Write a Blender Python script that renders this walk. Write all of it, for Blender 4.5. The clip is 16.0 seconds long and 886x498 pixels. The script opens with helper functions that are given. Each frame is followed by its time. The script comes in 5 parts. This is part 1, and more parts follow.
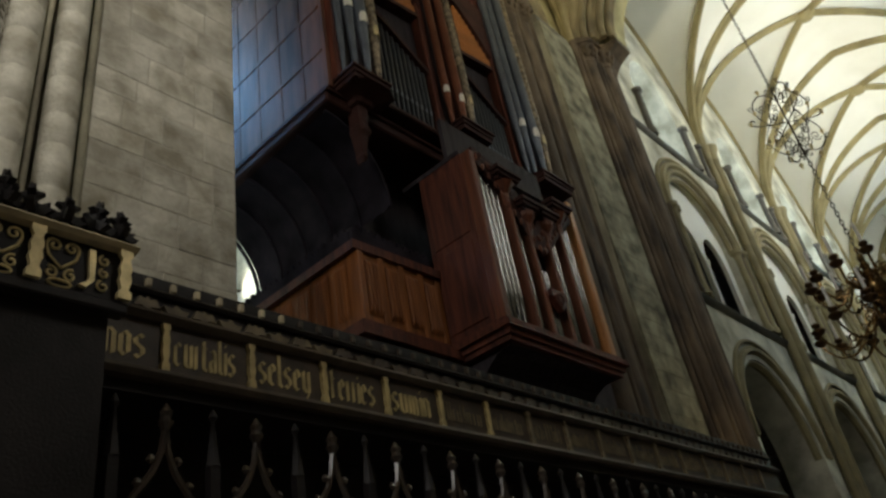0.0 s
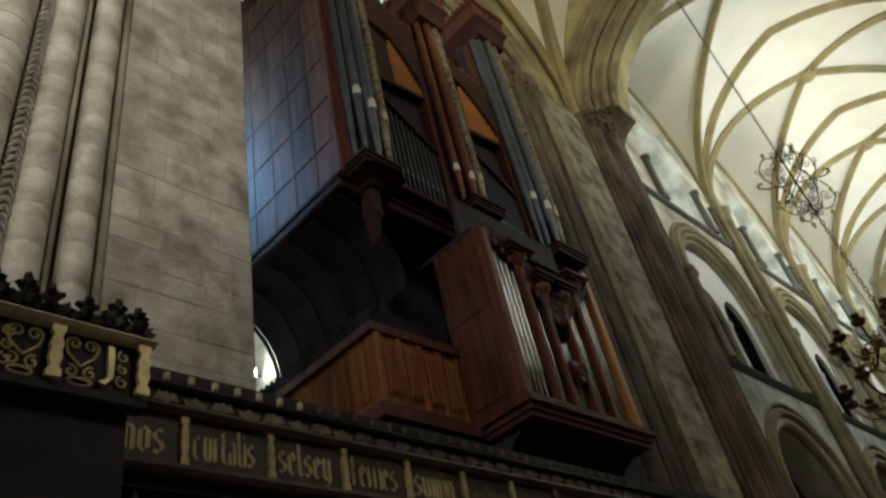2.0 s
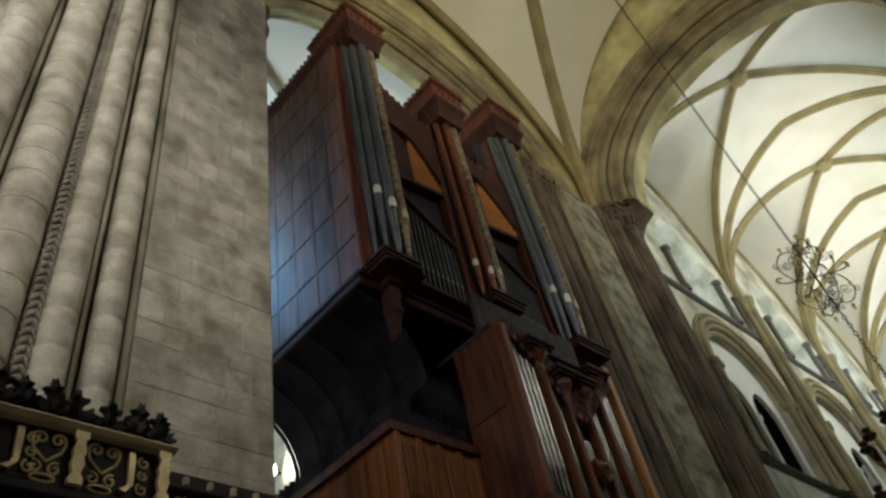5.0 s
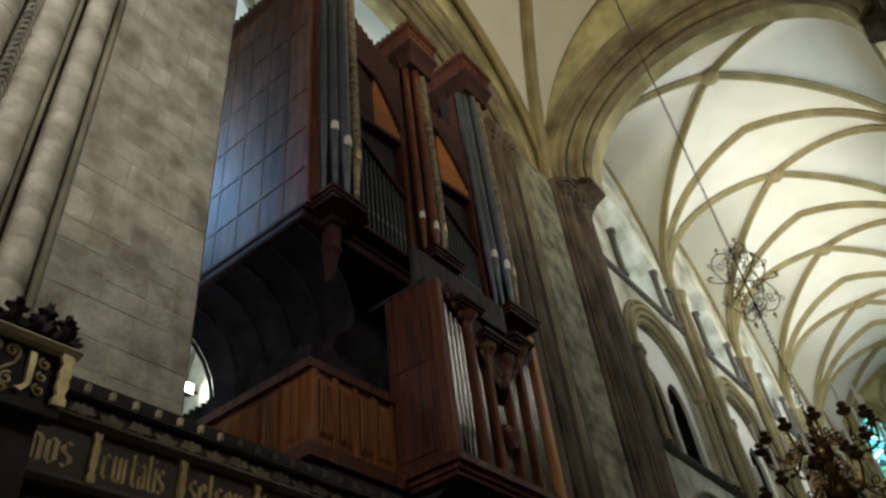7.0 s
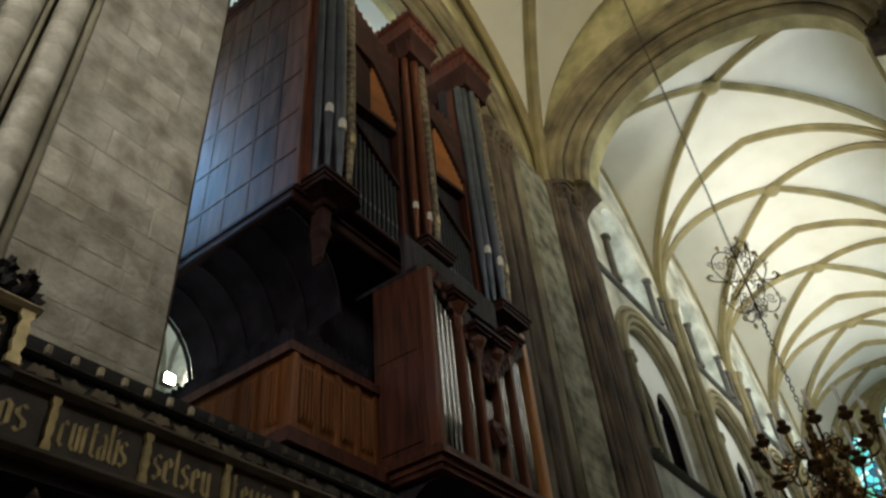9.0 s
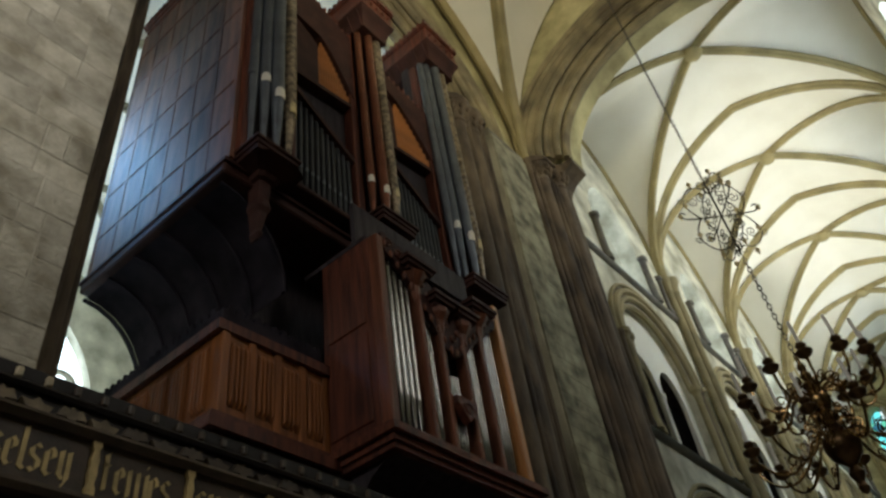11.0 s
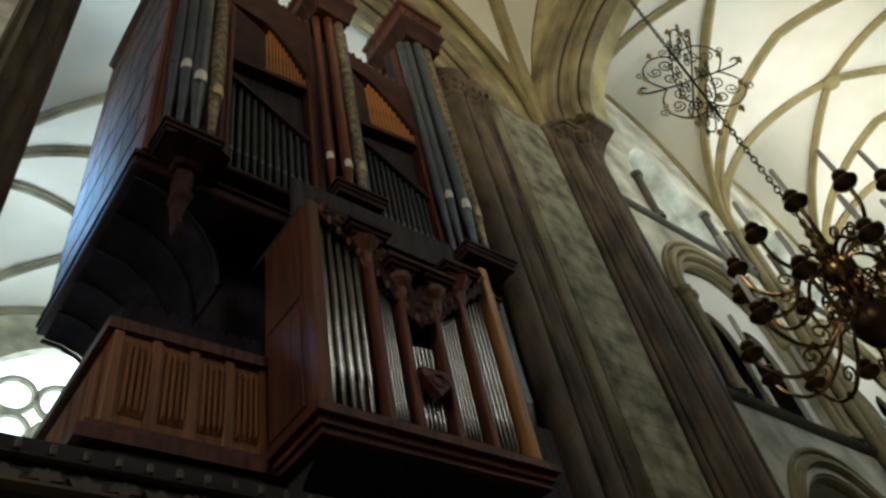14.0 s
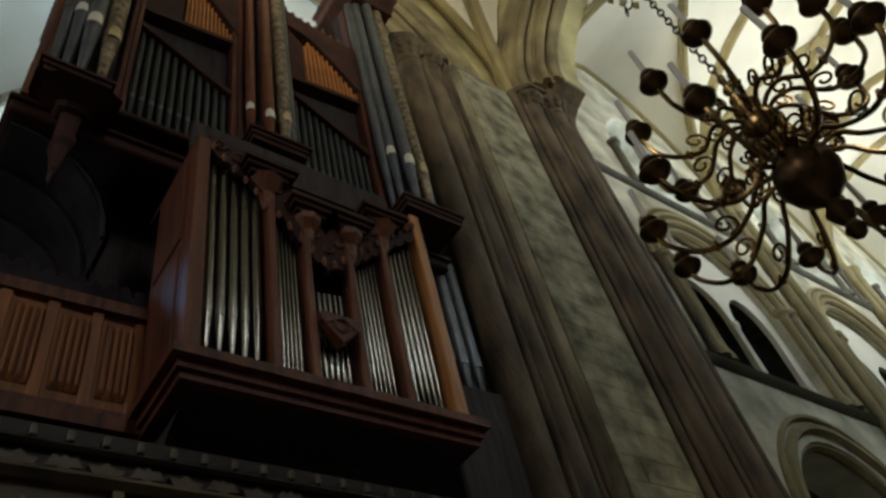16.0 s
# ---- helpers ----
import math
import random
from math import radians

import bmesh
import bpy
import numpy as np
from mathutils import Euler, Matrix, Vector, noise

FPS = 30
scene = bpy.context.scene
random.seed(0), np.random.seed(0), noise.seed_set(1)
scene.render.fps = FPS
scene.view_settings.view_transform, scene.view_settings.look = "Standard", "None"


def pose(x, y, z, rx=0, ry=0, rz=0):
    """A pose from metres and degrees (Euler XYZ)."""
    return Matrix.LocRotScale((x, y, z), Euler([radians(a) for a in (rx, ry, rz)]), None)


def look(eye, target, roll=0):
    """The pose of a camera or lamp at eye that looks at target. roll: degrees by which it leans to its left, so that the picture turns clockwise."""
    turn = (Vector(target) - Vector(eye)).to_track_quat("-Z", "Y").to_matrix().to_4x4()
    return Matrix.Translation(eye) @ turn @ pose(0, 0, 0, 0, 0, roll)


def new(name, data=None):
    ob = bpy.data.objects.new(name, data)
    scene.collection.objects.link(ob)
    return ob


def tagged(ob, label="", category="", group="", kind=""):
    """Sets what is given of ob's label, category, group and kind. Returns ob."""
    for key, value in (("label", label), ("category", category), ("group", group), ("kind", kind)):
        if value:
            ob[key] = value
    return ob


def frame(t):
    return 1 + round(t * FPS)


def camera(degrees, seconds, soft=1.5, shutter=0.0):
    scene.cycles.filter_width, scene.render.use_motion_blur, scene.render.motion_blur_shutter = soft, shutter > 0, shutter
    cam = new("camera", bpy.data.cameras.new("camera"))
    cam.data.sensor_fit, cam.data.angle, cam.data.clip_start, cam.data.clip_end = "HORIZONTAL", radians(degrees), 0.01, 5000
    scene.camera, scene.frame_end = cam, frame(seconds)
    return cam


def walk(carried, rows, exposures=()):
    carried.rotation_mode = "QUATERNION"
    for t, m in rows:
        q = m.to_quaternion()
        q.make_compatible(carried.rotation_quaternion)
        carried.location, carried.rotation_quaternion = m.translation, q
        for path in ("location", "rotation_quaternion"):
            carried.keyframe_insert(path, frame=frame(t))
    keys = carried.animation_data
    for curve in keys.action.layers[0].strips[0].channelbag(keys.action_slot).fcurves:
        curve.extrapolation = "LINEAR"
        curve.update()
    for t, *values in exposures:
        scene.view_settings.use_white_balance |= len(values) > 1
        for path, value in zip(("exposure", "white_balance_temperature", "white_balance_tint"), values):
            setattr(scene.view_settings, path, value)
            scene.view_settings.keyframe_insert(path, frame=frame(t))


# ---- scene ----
cam = camera(60.9, 16.0, soft=2.7)
PATH = [
    (0, (0.012, -0.09, 1.66), (1.36, 0.951, 2.707), -10.8),
    (0.5, (0.023, -0.082, 1.643), (1.345, 0.937, 2.744), -12.3),
    (1, (0.006, -0.124, 1.658), (1.308, 0.879, 2.798), -12.5),
    (1.5, (0.001, -0.147, 1.659), (1.283, 0.846, 2.829), -12.3),
    (2, (0.003, -0.153, 1.663), (1.257, 0.824, 2.877), -13.5),
    (2.5, (0.0, -0.167, 1.681), (1.228, 0.793, 2.934), -13.6),
    (3, (-0.001, -0.17, 1.671), (1.202, 0.763, 2.969), -14.1),
    (3.5, (-0.03, -0.235, 1.659), (1.145, 0.686, 2.99), -14.0),
    (4, (-0.047, -0.25, 1.674), (1.096, 0.653, 3.045), -14.7),
    (4.2, (-0.038, -0.25, 1.656), (1.087, 0.64, 3.051), -15.3),
    (6.3, (-0.094, -0.292, 1.67), (1.087, 0.562, 3.04), -10.0),
    (6.5, (-0.042, -0.277, 1.657), (1.164, 0.578, 3.003), -9.5),
    (7, (0.018, -0.287, 1.684), (1.29, 0.564, 2.971), -7.7),
    (7.5, (0.04, -0.291, 1.679), (1.324, 0.547, 2.963), -7.9),
    (8, (0.093, -0.232, 1.692), (1.366, 0.591, 2.996), -8.0),
    (8.5, (0.168, -0.154, 1.709), (1.432, 0.661, 3.027), -8.6),
    (9, (0.303, -0.063, 1.693), (1.578, 0.762, 2.994), -5.9),
    (9.5, (0.539, -0.027, 1.727), (1.837, 0.804, 3.001), -5.2),
    (9.7, (0.663, -0.008, 1.718), (1.965, 0.825, 2.988), -5.9),
    (11.8, (1.957, 0.018, 1.765), (3.172, 0.839, 3.126), -11.1),
    (12, (2.106, -0.011, 1.783), (3.304, 0.823, 3.151), -10.6),
    (12.5, (2.433, -0.05, 1.8), (3.582, 0.819, 3.187), -9.6),
    (13, (2.765, -0.04, 1.793), (3.891, 0.851, 3.184), -11.4),
    (13.5, (3.113, 0.021, 1.812), (4.213, 0.92, 3.221), -13.2),
    (14, (3.468, 0.049, 1.844), (4.499, 1.006, 3.266), -14.0),
    (14.5, (3.775, 0.129, 1.874), (4.762, 1.078, 3.332), -15.5),
    (15, (4.068, 0.225, 1.864), (5.05, 1.13, 3.353), -19.6),
    (15.5, (4.369, 0.274, 1.862), (5.334, 1.218, 3.337), -19.1),
    (16, (4.712, 0.38, 1.859), (5.718, 1.335, 3.3), -16.0),
]
walk(cam, [(t, look(eye, target, roll)) for t, eye, target, roll in PATH])

# ---- world and light ----
scene.view_settings.exposure = 0.11
world = bpy.data.worlds.new("world")
scene.world = world
world.use_nodes = True
wn = world.node_tree.nodes
sky = wn.new("ShaderNodeTexSky")
sky.sky_type = "NISHITA"
sky.sun_disc = False
sky.sun_elevation, sky.sun_rotation = radians(35), radians(200)
wn["Background"].inputs["Strength"].default_value = 0.12
world.node_tree.links.new(sky.outputs[0], wn["Background"].inputs["Color"])


def area_lamp(name, eye, target, size, size_y, watts, colour, spread=180):
    d = bpy.data.lights.new(name, "AREA")
    d.shape, d.size, d.size_y, d.energy, d.color = "RECTANGLE", size, size_y, watts, colour
    d.spread = radians(spread)
    ob = new(name, d)
    ob.matrix_world = look(eye, target)
    return ob


def spot_lamp(name, eye, target, watts, colour, cone=100, soft=0.25):
    d = bpy.data.lights.new(name, "SPOT")
    d.energy, d.color, d.spot_size, d.spot_blend, d.shadow_soft_size = watts, colour, radians(cone), 0.8, soft
    ob = new(name, d)
    ob.matrix_world = look(eye, target)
    return ob


AX = 0.66                      # middle line of the choir
WARM, DAY = (1.0, 0.96, 0.78), (0.66, 0.84, 1.0)
# floodlights on the triforium ledges, turned up at the vault
for bx in (18.6, 24.1, 29.6):
    for sgn in (1, -1):
        spot_lamp("floodlight_glow", (bx, AX + sgn * 3.3, 13.0), (bx, AX - sgn * 3.0, 16.2), 480, WARM, 130)
# daylight of the clerestory and transept windows
for bx in (16.0, 21.35, 26.65, 31.5):
    area_lamp("clerestory_daylight", (bx, AX - 4.6, 14.6), (bx, AX, 15.6), 1.6, 2.6, 150, DAY)
    area_lamp("clerestory_daylight", (bx + 0.15, AX + 5.33, 14.0), (bx + 0.15, AX, 13.9), 1.0, 2.4, 38, DAY)
area_lamp("transept_daylight", (6.5, 16.6, 9.5), (6.3, 7.0, 13.0), 4.5, 8.0, 800, DAY)
area_lamp("west_daylight", (2.75, 8.9, 11.6), (4.62, 7.35, 10.8), 0.7, 1.8, 74, (0.26, 0.57, 1.0), 75)
# unseen spot added to brighten the crossing vault and arches
spot_lamp("crossing_fill", (2.2, -2.4, 11.6), (9.4, 3.6, 17.0), 1480, (1.0, 0.90, 0.60), 84)
# unseen fill lamps standing for nave and south daylight; no windows built there
area_lamp("nave_fill", (-9.0, AX, 11.6), (6.0, 3.0, 10.8), 5.0, 7.0, 400, (1.0, 0.97, 0.92))
area_lamp("south_fill", (6.9, -8.6, 14.0), (6.9, 3.0, 11.0), 1.4, 5.0, 240, (1.0, 0.94, 0.84))
# unseen spot added only to light the near pier
spot_lamp("near_pier_fill", (-2.4, -2.4, 10.0), (-0.2, 4.5, 8.4), 1060, (1.0, 0.95, 0.86), 62)

spot_lamp("stall_lamp_glow", (12.0, 3.2, 3.9), (12.2, 4.6, 5.0), 9, (1.0, 0.66, 0.2), 90, 0.05)


# ---- materials ----
def material(name, base, rough=0.7, metal=0.0, scale=4.0, vary=0.18, bump=0.15, fine=60.0, tint=None, piece=0.0, stretch=(1, 1, 1), spec=0.5):
    m = bpy.data.materials.new(name)
    m.use_nodes = True
    n, l = m.node_tree.nodes, m.node_tree.links
    p = n["Principled BSDF"]
    p.inputs["Roughness"].default_value, p.inputs["Metallic"].default_value = rough, metal
    p.inputs["Specular IOR Level"].default_value = spec
    co = n.new("ShaderNodeTexCoord")
    mp = n.new("ShaderNodeMapping")
    mp.inputs["Scale"].default_value = stretch
    l.new(co.outputs["Object"], mp.inputs["Vector"])
    big, small = n.new("ShaderNodeTexNoise"), n.new("ShaderNodeTexNoise")
    big.inputs["Scale"].default_value, big.inputs["Detail"].default_value = scale, 6
    small.inputs["Scale"].default_value, small.inputs["Detail"].default_value = fine, 4
    for t in (big, small):
        l.new(mp.outputs[0], t.inputs["Vector"])
    ramp = n.new("ShaderNodeValToRGB")
    lo = tuple(c * (1 - vary) for c in base)
    hi = tuple(min(1, c * (1 + vary)) for c in (tint or base))
    ramp.color_ramp.elements[0].color, ramp.color_ramp.elements[1].color = (*lo, 1), (*hi, 1)
    ramp.color_ramp.elements[0].position, ramp.color_ramp.elements[1].position = 0.32, 0.68
    l.new(big.outputs["Fac"], ramp.inputs["Fac"])
    hsv = n.new("ShaderNodeHueSaturation")
    mix = n.new("ShaderNodeMath")
    mix.operation = "MULTIPLY_ADD"
    mix.inputs[1].default_value, mix.inputs[2].default_value = vary * 0.9, 1 - vary * 0.45
    l.new(small.outputs["Fac"], mix.inputs[0])
    out = mix.outputs[0]
    if piece:
        oi = n.new("ShaderNodeObjectInfo")
        pm = n.new("ShaderNodeMath")
        pm.operation = "MULTIPLY_ADD"
        pm.inputs[1].default_value, pm.inputs[2].default_value = piece, 1 - piece / 2
        l.new(oi.outputs["Random"], pm.inputs[0])
        mu = n.new("ShaderNodeMath")
        mu.operation = "MULTIPLY"
        l.new(out, mu.inputs[0])
        l.new(pm.outputs[0], mu.inputs[1])
        out = mu.outputs[0]
    l.new(ramp.outputs[0], hsv.inputs["Color"])
    l.new(out, hsv.inputs["Value"])
    l.new(hsv.outputs[0], p.inputs["Base Color"])
    bp = n.new("ShaderNodeBump")
    bp.inputs["Strength"].default_value, bp.inputs["Distance"].default_value = bump, 0.02
    l.new(small.outputs["Fac"], bp.inputs["Height"])
    l.new(bp.outputs[0], p.inputs["Normal"])
    return m


STONE = material("limestone", (0.37, 0.335, 0.245), 0.85, scale=3.2, vary=0.34, bump=0.7, fine=24, tint=(0.42, 0.40, 0.335), piece=0.34)
# weathered stone, its colour lowered further for shade on the far pier
PIER = material("weathered_stone_dimmed", (0.19, 0.168, 0.12), 0.85, scale=0.9, vary=0.4, bump=0.5, fine=30, tint=(0.29, 0.27, 0.19))
PURBECK = material("dark_marble", (0.10, 0.09, 0.075), 0.4, scale=3, vary=0.3, bump=0.1)
RIB = material("rib_stone", (0.31, 0.255, 0.125), 0.85, scale=1.5, vary=0.25, bump=0.4, fine=30)
MOULD = material("moulding_stone", (0.27, 0.225, 0.12), 0.85, scale=1.5, vary=0.3, bump=0.4, fine=30)
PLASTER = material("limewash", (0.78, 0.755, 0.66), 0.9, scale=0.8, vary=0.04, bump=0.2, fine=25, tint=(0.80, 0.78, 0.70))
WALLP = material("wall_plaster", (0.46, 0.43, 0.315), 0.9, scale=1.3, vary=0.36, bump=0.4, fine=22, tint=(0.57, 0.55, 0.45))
OAK = material("organ_oak", (0.066, 0.019, 0.012), 0.50, scale=2.5, vary=0.4, bump=0.2, fine=40, tint=(0.10, 0.029, 0.015), stretch=(6, 6, 0.6), spec=0.3)
POSTOAK = material("post_oak", (0.13, 0.042, 0.019), 0.45, scale=2.5, vary=0.35, bump=0.2, fine=40, stretch=(7, 7, 0.5), spec=0.3)
PANEL = material("side_panel_oak", (0.125, 0.060, 0.040), 0.55, scale=2.0, vary=0.35, bump=0.12, fine=40, tint=(0.155, 0.066, 0.038), stretch=(4, 4, 0.6), spec=0.25)
LITOAK = material("lit_oak", (0.46, 0.20, 0.06), 0.4, scale=2.5, vary=0.3, bump=0.15, fine=50, stretch=(8, 8, 0.5))
ORANGE = material("orange_oak", (0.235, 0.083, 0.022), 0.45, scale=2.5, vary=0.35, bump=0.15, fine=50, stretch=(8, 8, 0.5), spec=0.3)
UPPEROAK = material("darker_oak", (0.043, 0.018, 0.014), 0.6, scale=3, vary=0.4, bump=0.2, fine=50, spec=0.15)
# dark oak: shade inside and under the case, plus purplish haze, in its colour
SHADEOAK = material("shaded_dark_oak", (0.043, 0.036, 0.040), 0.6, scale=3, vary=0.4, bump=0.2, fine=50, stretch=(5, 5, 0.6), spec=0.12)
# cove boards with the shade and bluish daylight put into their colour
COVESHADE = material("shaded_cove_boards", (0.030, 0.026, 0.033), 0.85, scale=3, vary=0.4, bump=0.1, fine=40, spec=0.04)
STALL = material("stall_oak", (0.019, 0.016, 0.016), 0.45, scale=3, vary=0.4, bump=0.2, fine=60, spec=0.2)
GILT = material("gilding", (0.62, 0.51, 0.27), 0.45, 0.55, scale=8, vary=0.3, bump=0.1, fine=90)
STALLGLOSS = material("polished_stall_oak", (0.05, 0.038, 0.03), 0.16, scale=3, vary=0.4, bump=0.1, fine=60, spec=0.6)
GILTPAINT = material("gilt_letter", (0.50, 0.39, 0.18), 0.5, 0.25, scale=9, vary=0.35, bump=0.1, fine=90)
# gilding darkened for the weak light on frieze leaves and far panels
DIMGILT = material("dimmed_gilding", (0.17, 0.13, 0.075), 0.5, 0.1, scale=9, vary=0.4, bump=0.1, fine=90)
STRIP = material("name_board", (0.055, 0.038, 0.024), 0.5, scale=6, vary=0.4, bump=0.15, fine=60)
CREAMRAIL = material("cream_rail", (0.50, 0.42, 0.27), 0.5, scale=6, vary=0.3, bump=0.1)
PIPE = material("pipe_metal", (0.13, 0.145, 0.165), 0.42, 0.8, scale=3, vary=0.25, bump=0.04, fine=30)
DARKPIPE = material("dark_pipe", (0.045, 0.05, 0.055), 0.45, 0.6, scale=3, vary=0.3, bump=0.04, fine=30)
TINBODY = material("dull_tin", (0.30, 0.297, 0.28), 0.16, 0.97, scale=4, vary=0.2, bump=0.03, fine=30)
# lichened stone, also darkened for the organ's shade on the far pier
BAND = material("lichened_stone_dimmed", (0.155, 0.143, 0.09), 0.88, scale=3.4, vary=0.42, bump=0.7, fine=24, tint=(0.25, 0.238, 0.16), piece=0.25)
# near black, standing for the shade within the triforium
TRIFSHADE = material("triforium_shade", (0.028, 0.024, 0.022), 0.9, scale=2, vary=0.3, bump=0.3)
# brown stone, darkened for shade on far pier, near flank and aisles
SHADEDBROWN = material("shaded_brown_stone", (0.070, 0.048, 0.031), 0.8, scale=2.4, vary=0.5, bump=0.6, fine=26, tint=(0.108, 0.080, 0.050), stretch=(1.6, 1.6, 0.5))
ARCHROLL = material("brown_arch_moulding", (0.185, 0.145, 0.085), 0.85, scale=1.2, vary=0.4, bump=0.5, fine=26, tint=(0.26, 0.215, 0.115))
MORTAR = material("pale_mortar", (0.37, 0.345, 0.28), 0.92, scale=3, vary=0.25, bump=0.5, fine=40)
ARCH = material("ochre_arch_stone", (0.34, 0.285, 0.13), 0.85, scale=1.1, vary=0.42, bump=0.5, fine=26, tint=(0.43, 0.385, 0.20))
COPPER = material("brown_pipe", (0.17, 0.06, 0.03), 0.35, 0.6, scale=4, vary=0.3, bump=0.04, fine=30)
DIAPER = material("diapered_pipe", (0.08, 0.055, 0.04), 0.4, 0.5, scale=11, vary=0.5, bump=0.3, fine=40, tint=(0.27, 0.215, 0.14))
WARMPIPE = material("orange_pipe", (0.42, 0.16, 0.045), 0.4, 0.3, scale=3, vary=0.25, bump=0.04, fine=30)
MOUTH = material("pipe_mouth", (0.85, 0.82, 0.74), 0.3, 0.4, scale=6, vary=0.08, bump=0.02)
BRASS = material("aged_brass", (0.27, 0.175, 0.075), 0.24, 1.0, scale=9, vary=0.4, bump=0.04, fine=60)
BRASSDARK = material("dark_brass", (0.11, 0.065, 0.03), 0.35, 0.9, scale=9, vary=0.4, bump=0.04, fine=60)
IRON = material("wrought_iron", (0.05, 0.042, 0.03), 0.45, 0.6, scale=12, vary=0.4, bump=0.1)
CANDLE = material("candle_wax", (0.82, 0.80, 0.74), 0.5, scale=8, vary=0.06, bump=0.02)
# floor tone raised so it bounces light up under the organ
FLOOR = material("floor_stone", (0.31, 0.28, 0.24), 0.5, scale=2, vary=0.2, bump=0.2)


def glow(name, colour, strength):
    m = bpy.data.materials.new(name)
    m.use_nodes = True
    p = m.node_tree.nodes["Principled BSDF"]
    p.inputs["Base Color"].default_value = (*colour, 1)
    p.inputs["Emission Color"].default_value = (*colour, 1)
    p.inputs["Emission Strength"].default_value = strength
    return m


SKYGLASS = glow("daylit_glass", (0.75, 0.90, 1.0), 2.6)
CLEARGLASS = glow("pale_leaded_glass", (0.72, 0.86, 0.98), 1.8)
BLUEGLASS = glow("blue_glass", (0.30, 0.58, 1.0), 1.6)


def stained(name, strength):
    """Leaded glass: cells of white, turquoise, green and blue between dark leads."""
    m = bpy.data.materials.new(name)
    m.use_nodes = True
    n, l = m.node_tree.nodes, m.node_tree.links
    p = n["Principled BSDF"]
    co, warp, cell, edge = n.new("ShaderNodeTexCoord"), n.new("ShaderNodeTexNoise"), n.new("ShaderNodeTexVoronoi"), n.new("ShaderNodeTexVoronoi")
    warp.inputs["Scale"].default_value = 2.0
    mixv = n.new("ShaderNodeMixRGB")
    mixv.inputs["Fac"].default_value = 0.12
    l.new(co.outputs["Object"], warp.inputs["Vector"])
    l.new(co.outputs["Object"], mixv.inputs[1])
    l.new(warp.outputs["Color"], mixv.inputs[2])
    for v in (cell, edge):
        v.inputs["Scale"].default_value = 3.6
        l.new(mixv.outputs[0], v.inputs["Vector"])
    edge.feature = "DISTANCE_TO_EDGE"
    sep, ramp, lead, mul = n.new("ShaderNodeSeparateColor"), n.new("ShaderNodeValToRGB"), n.new("ShaderNodeMath"), n.new("ShaderNodeMixRGB")
    l.new(cell.outputs["Color"], sep.inputs[0])
    l.new(sep.outputs[0], ramp.inputs["Fac"])
    ramp.color_ramp.interpolation = "CONSTANT"
    e = ramp.color_ramp.elements
    e[0].color, e[1].color = (0.02, 0.10, 0.16, 1), (0.75, 0.95, 1.0, 1)
    e[1].position = 0.72
    for pos_, col in ((0.2, (0.12, 0.62, 0.66, 1)), (0.42, (0.10, 0.42, 0.30, 1)), (0.52, (0.38, 0.88, 0.95, 1))):
        x = e.new(pos_)
        x.color = col
    lead.operation = "GREATER_THAN"
    lead.inputs[1].default_value = 0.06
    l.new(edge.outputs["Distance"], lead.inputs[0])
    mul.blend_type = "MULTIPLY"
    mul.inputs["Fac"].default_value = 1.0
    l.new(ramp.outputs[0], mul.inputs[1])
    l.new(lead.outputs[0], mul.inputs[2])
    l.new(mul.outputs[0], p.inputs["Base Color"])
    l.new(mul.outputs[0], p.inputs["Emission Color"])
    p.inputs["Emission Strength"].default_value = strength
    p.inputs["Roughness"].default_value = 0.3
    return m


STAINED = stained("stained_glass", 1.5)
LAMPGLASS = glow("floodlight_glass", (1.0, 0.97, 0.88), 60.0)


# ---- mesh helpers ----
def link_mesh(name, bm, mat, smooth=False):
    me = bpy.data.meshes.new(name)
    bmesh.ops.recalc_face_normals(bm, faces=bm.faces)
    bm.to_mesh(me)
    bm.free()
    me.materials.append(mat)
    if smooth:
        for p in me.polygons:
            p.use_smooth = True
        me.set_sharp_from_angle(angle=radians(40))
    return me


def part(name, bm, mat, parent=None, label="", smooth=False):
    ob = new(name, link_mesh(name, bm, mat, smooth))
    if parent is not None:
        ob.parent = parent
    if label:
        ob["label"] = label
    return ob


def thing(name, label, category, at=(0, 0, 0), group="", kind=""):
    ob = new(name)
    ob.location = at
    ob.empty_display_size = 0.2
    return tagged(ob, label, category, group, kind)


def structure(name, bm, mat, label, category, smooth=False):
    return tagged(part(name, bm, mat, None, "", smooth), label, category, "", "structure")


def box(bm, x0, x1, y0, y1, z0, z1, bevel=0.0):
    vs = [bm.verts.new((x, y, z)) for z in (z0, z1) for y in (y0, y1) for x in (x0, x1)]
    fs = [bm.faces.new([vs[i] for i in f]) for f in ((0, 2, 3, 1), (4, 5, 7, 6), (0, 1, 5, 4), (2, 6, 7, 3), (0, 4, 6, 2), (1, 3, 7, 5))]
    if bevel:
        es = list({e for f in fs for e in f.edges})
        bmesh.ops.bevel(bm, geom=es, offset=bevel, segments=1, affect="EDGES")
    return bm


def prism(bm, outline, z0, z1):
    """An upright prism over a plan outline of (x, y)."""
    lo = [bm.verts.new((x, y, z0)) for x, y in outline]
    hi = [bm.verts.new((x, y, z1)) for x, y in outline]
    n = len(lo)
    for i in range(n):
        bm.faces.new((lo[i], lo[(i + 1) % n], hi[(i + 1) % n], hi[i]))
    bm.faces.new(lo[::-1])
    bm.faces.new(hi)
    return bm


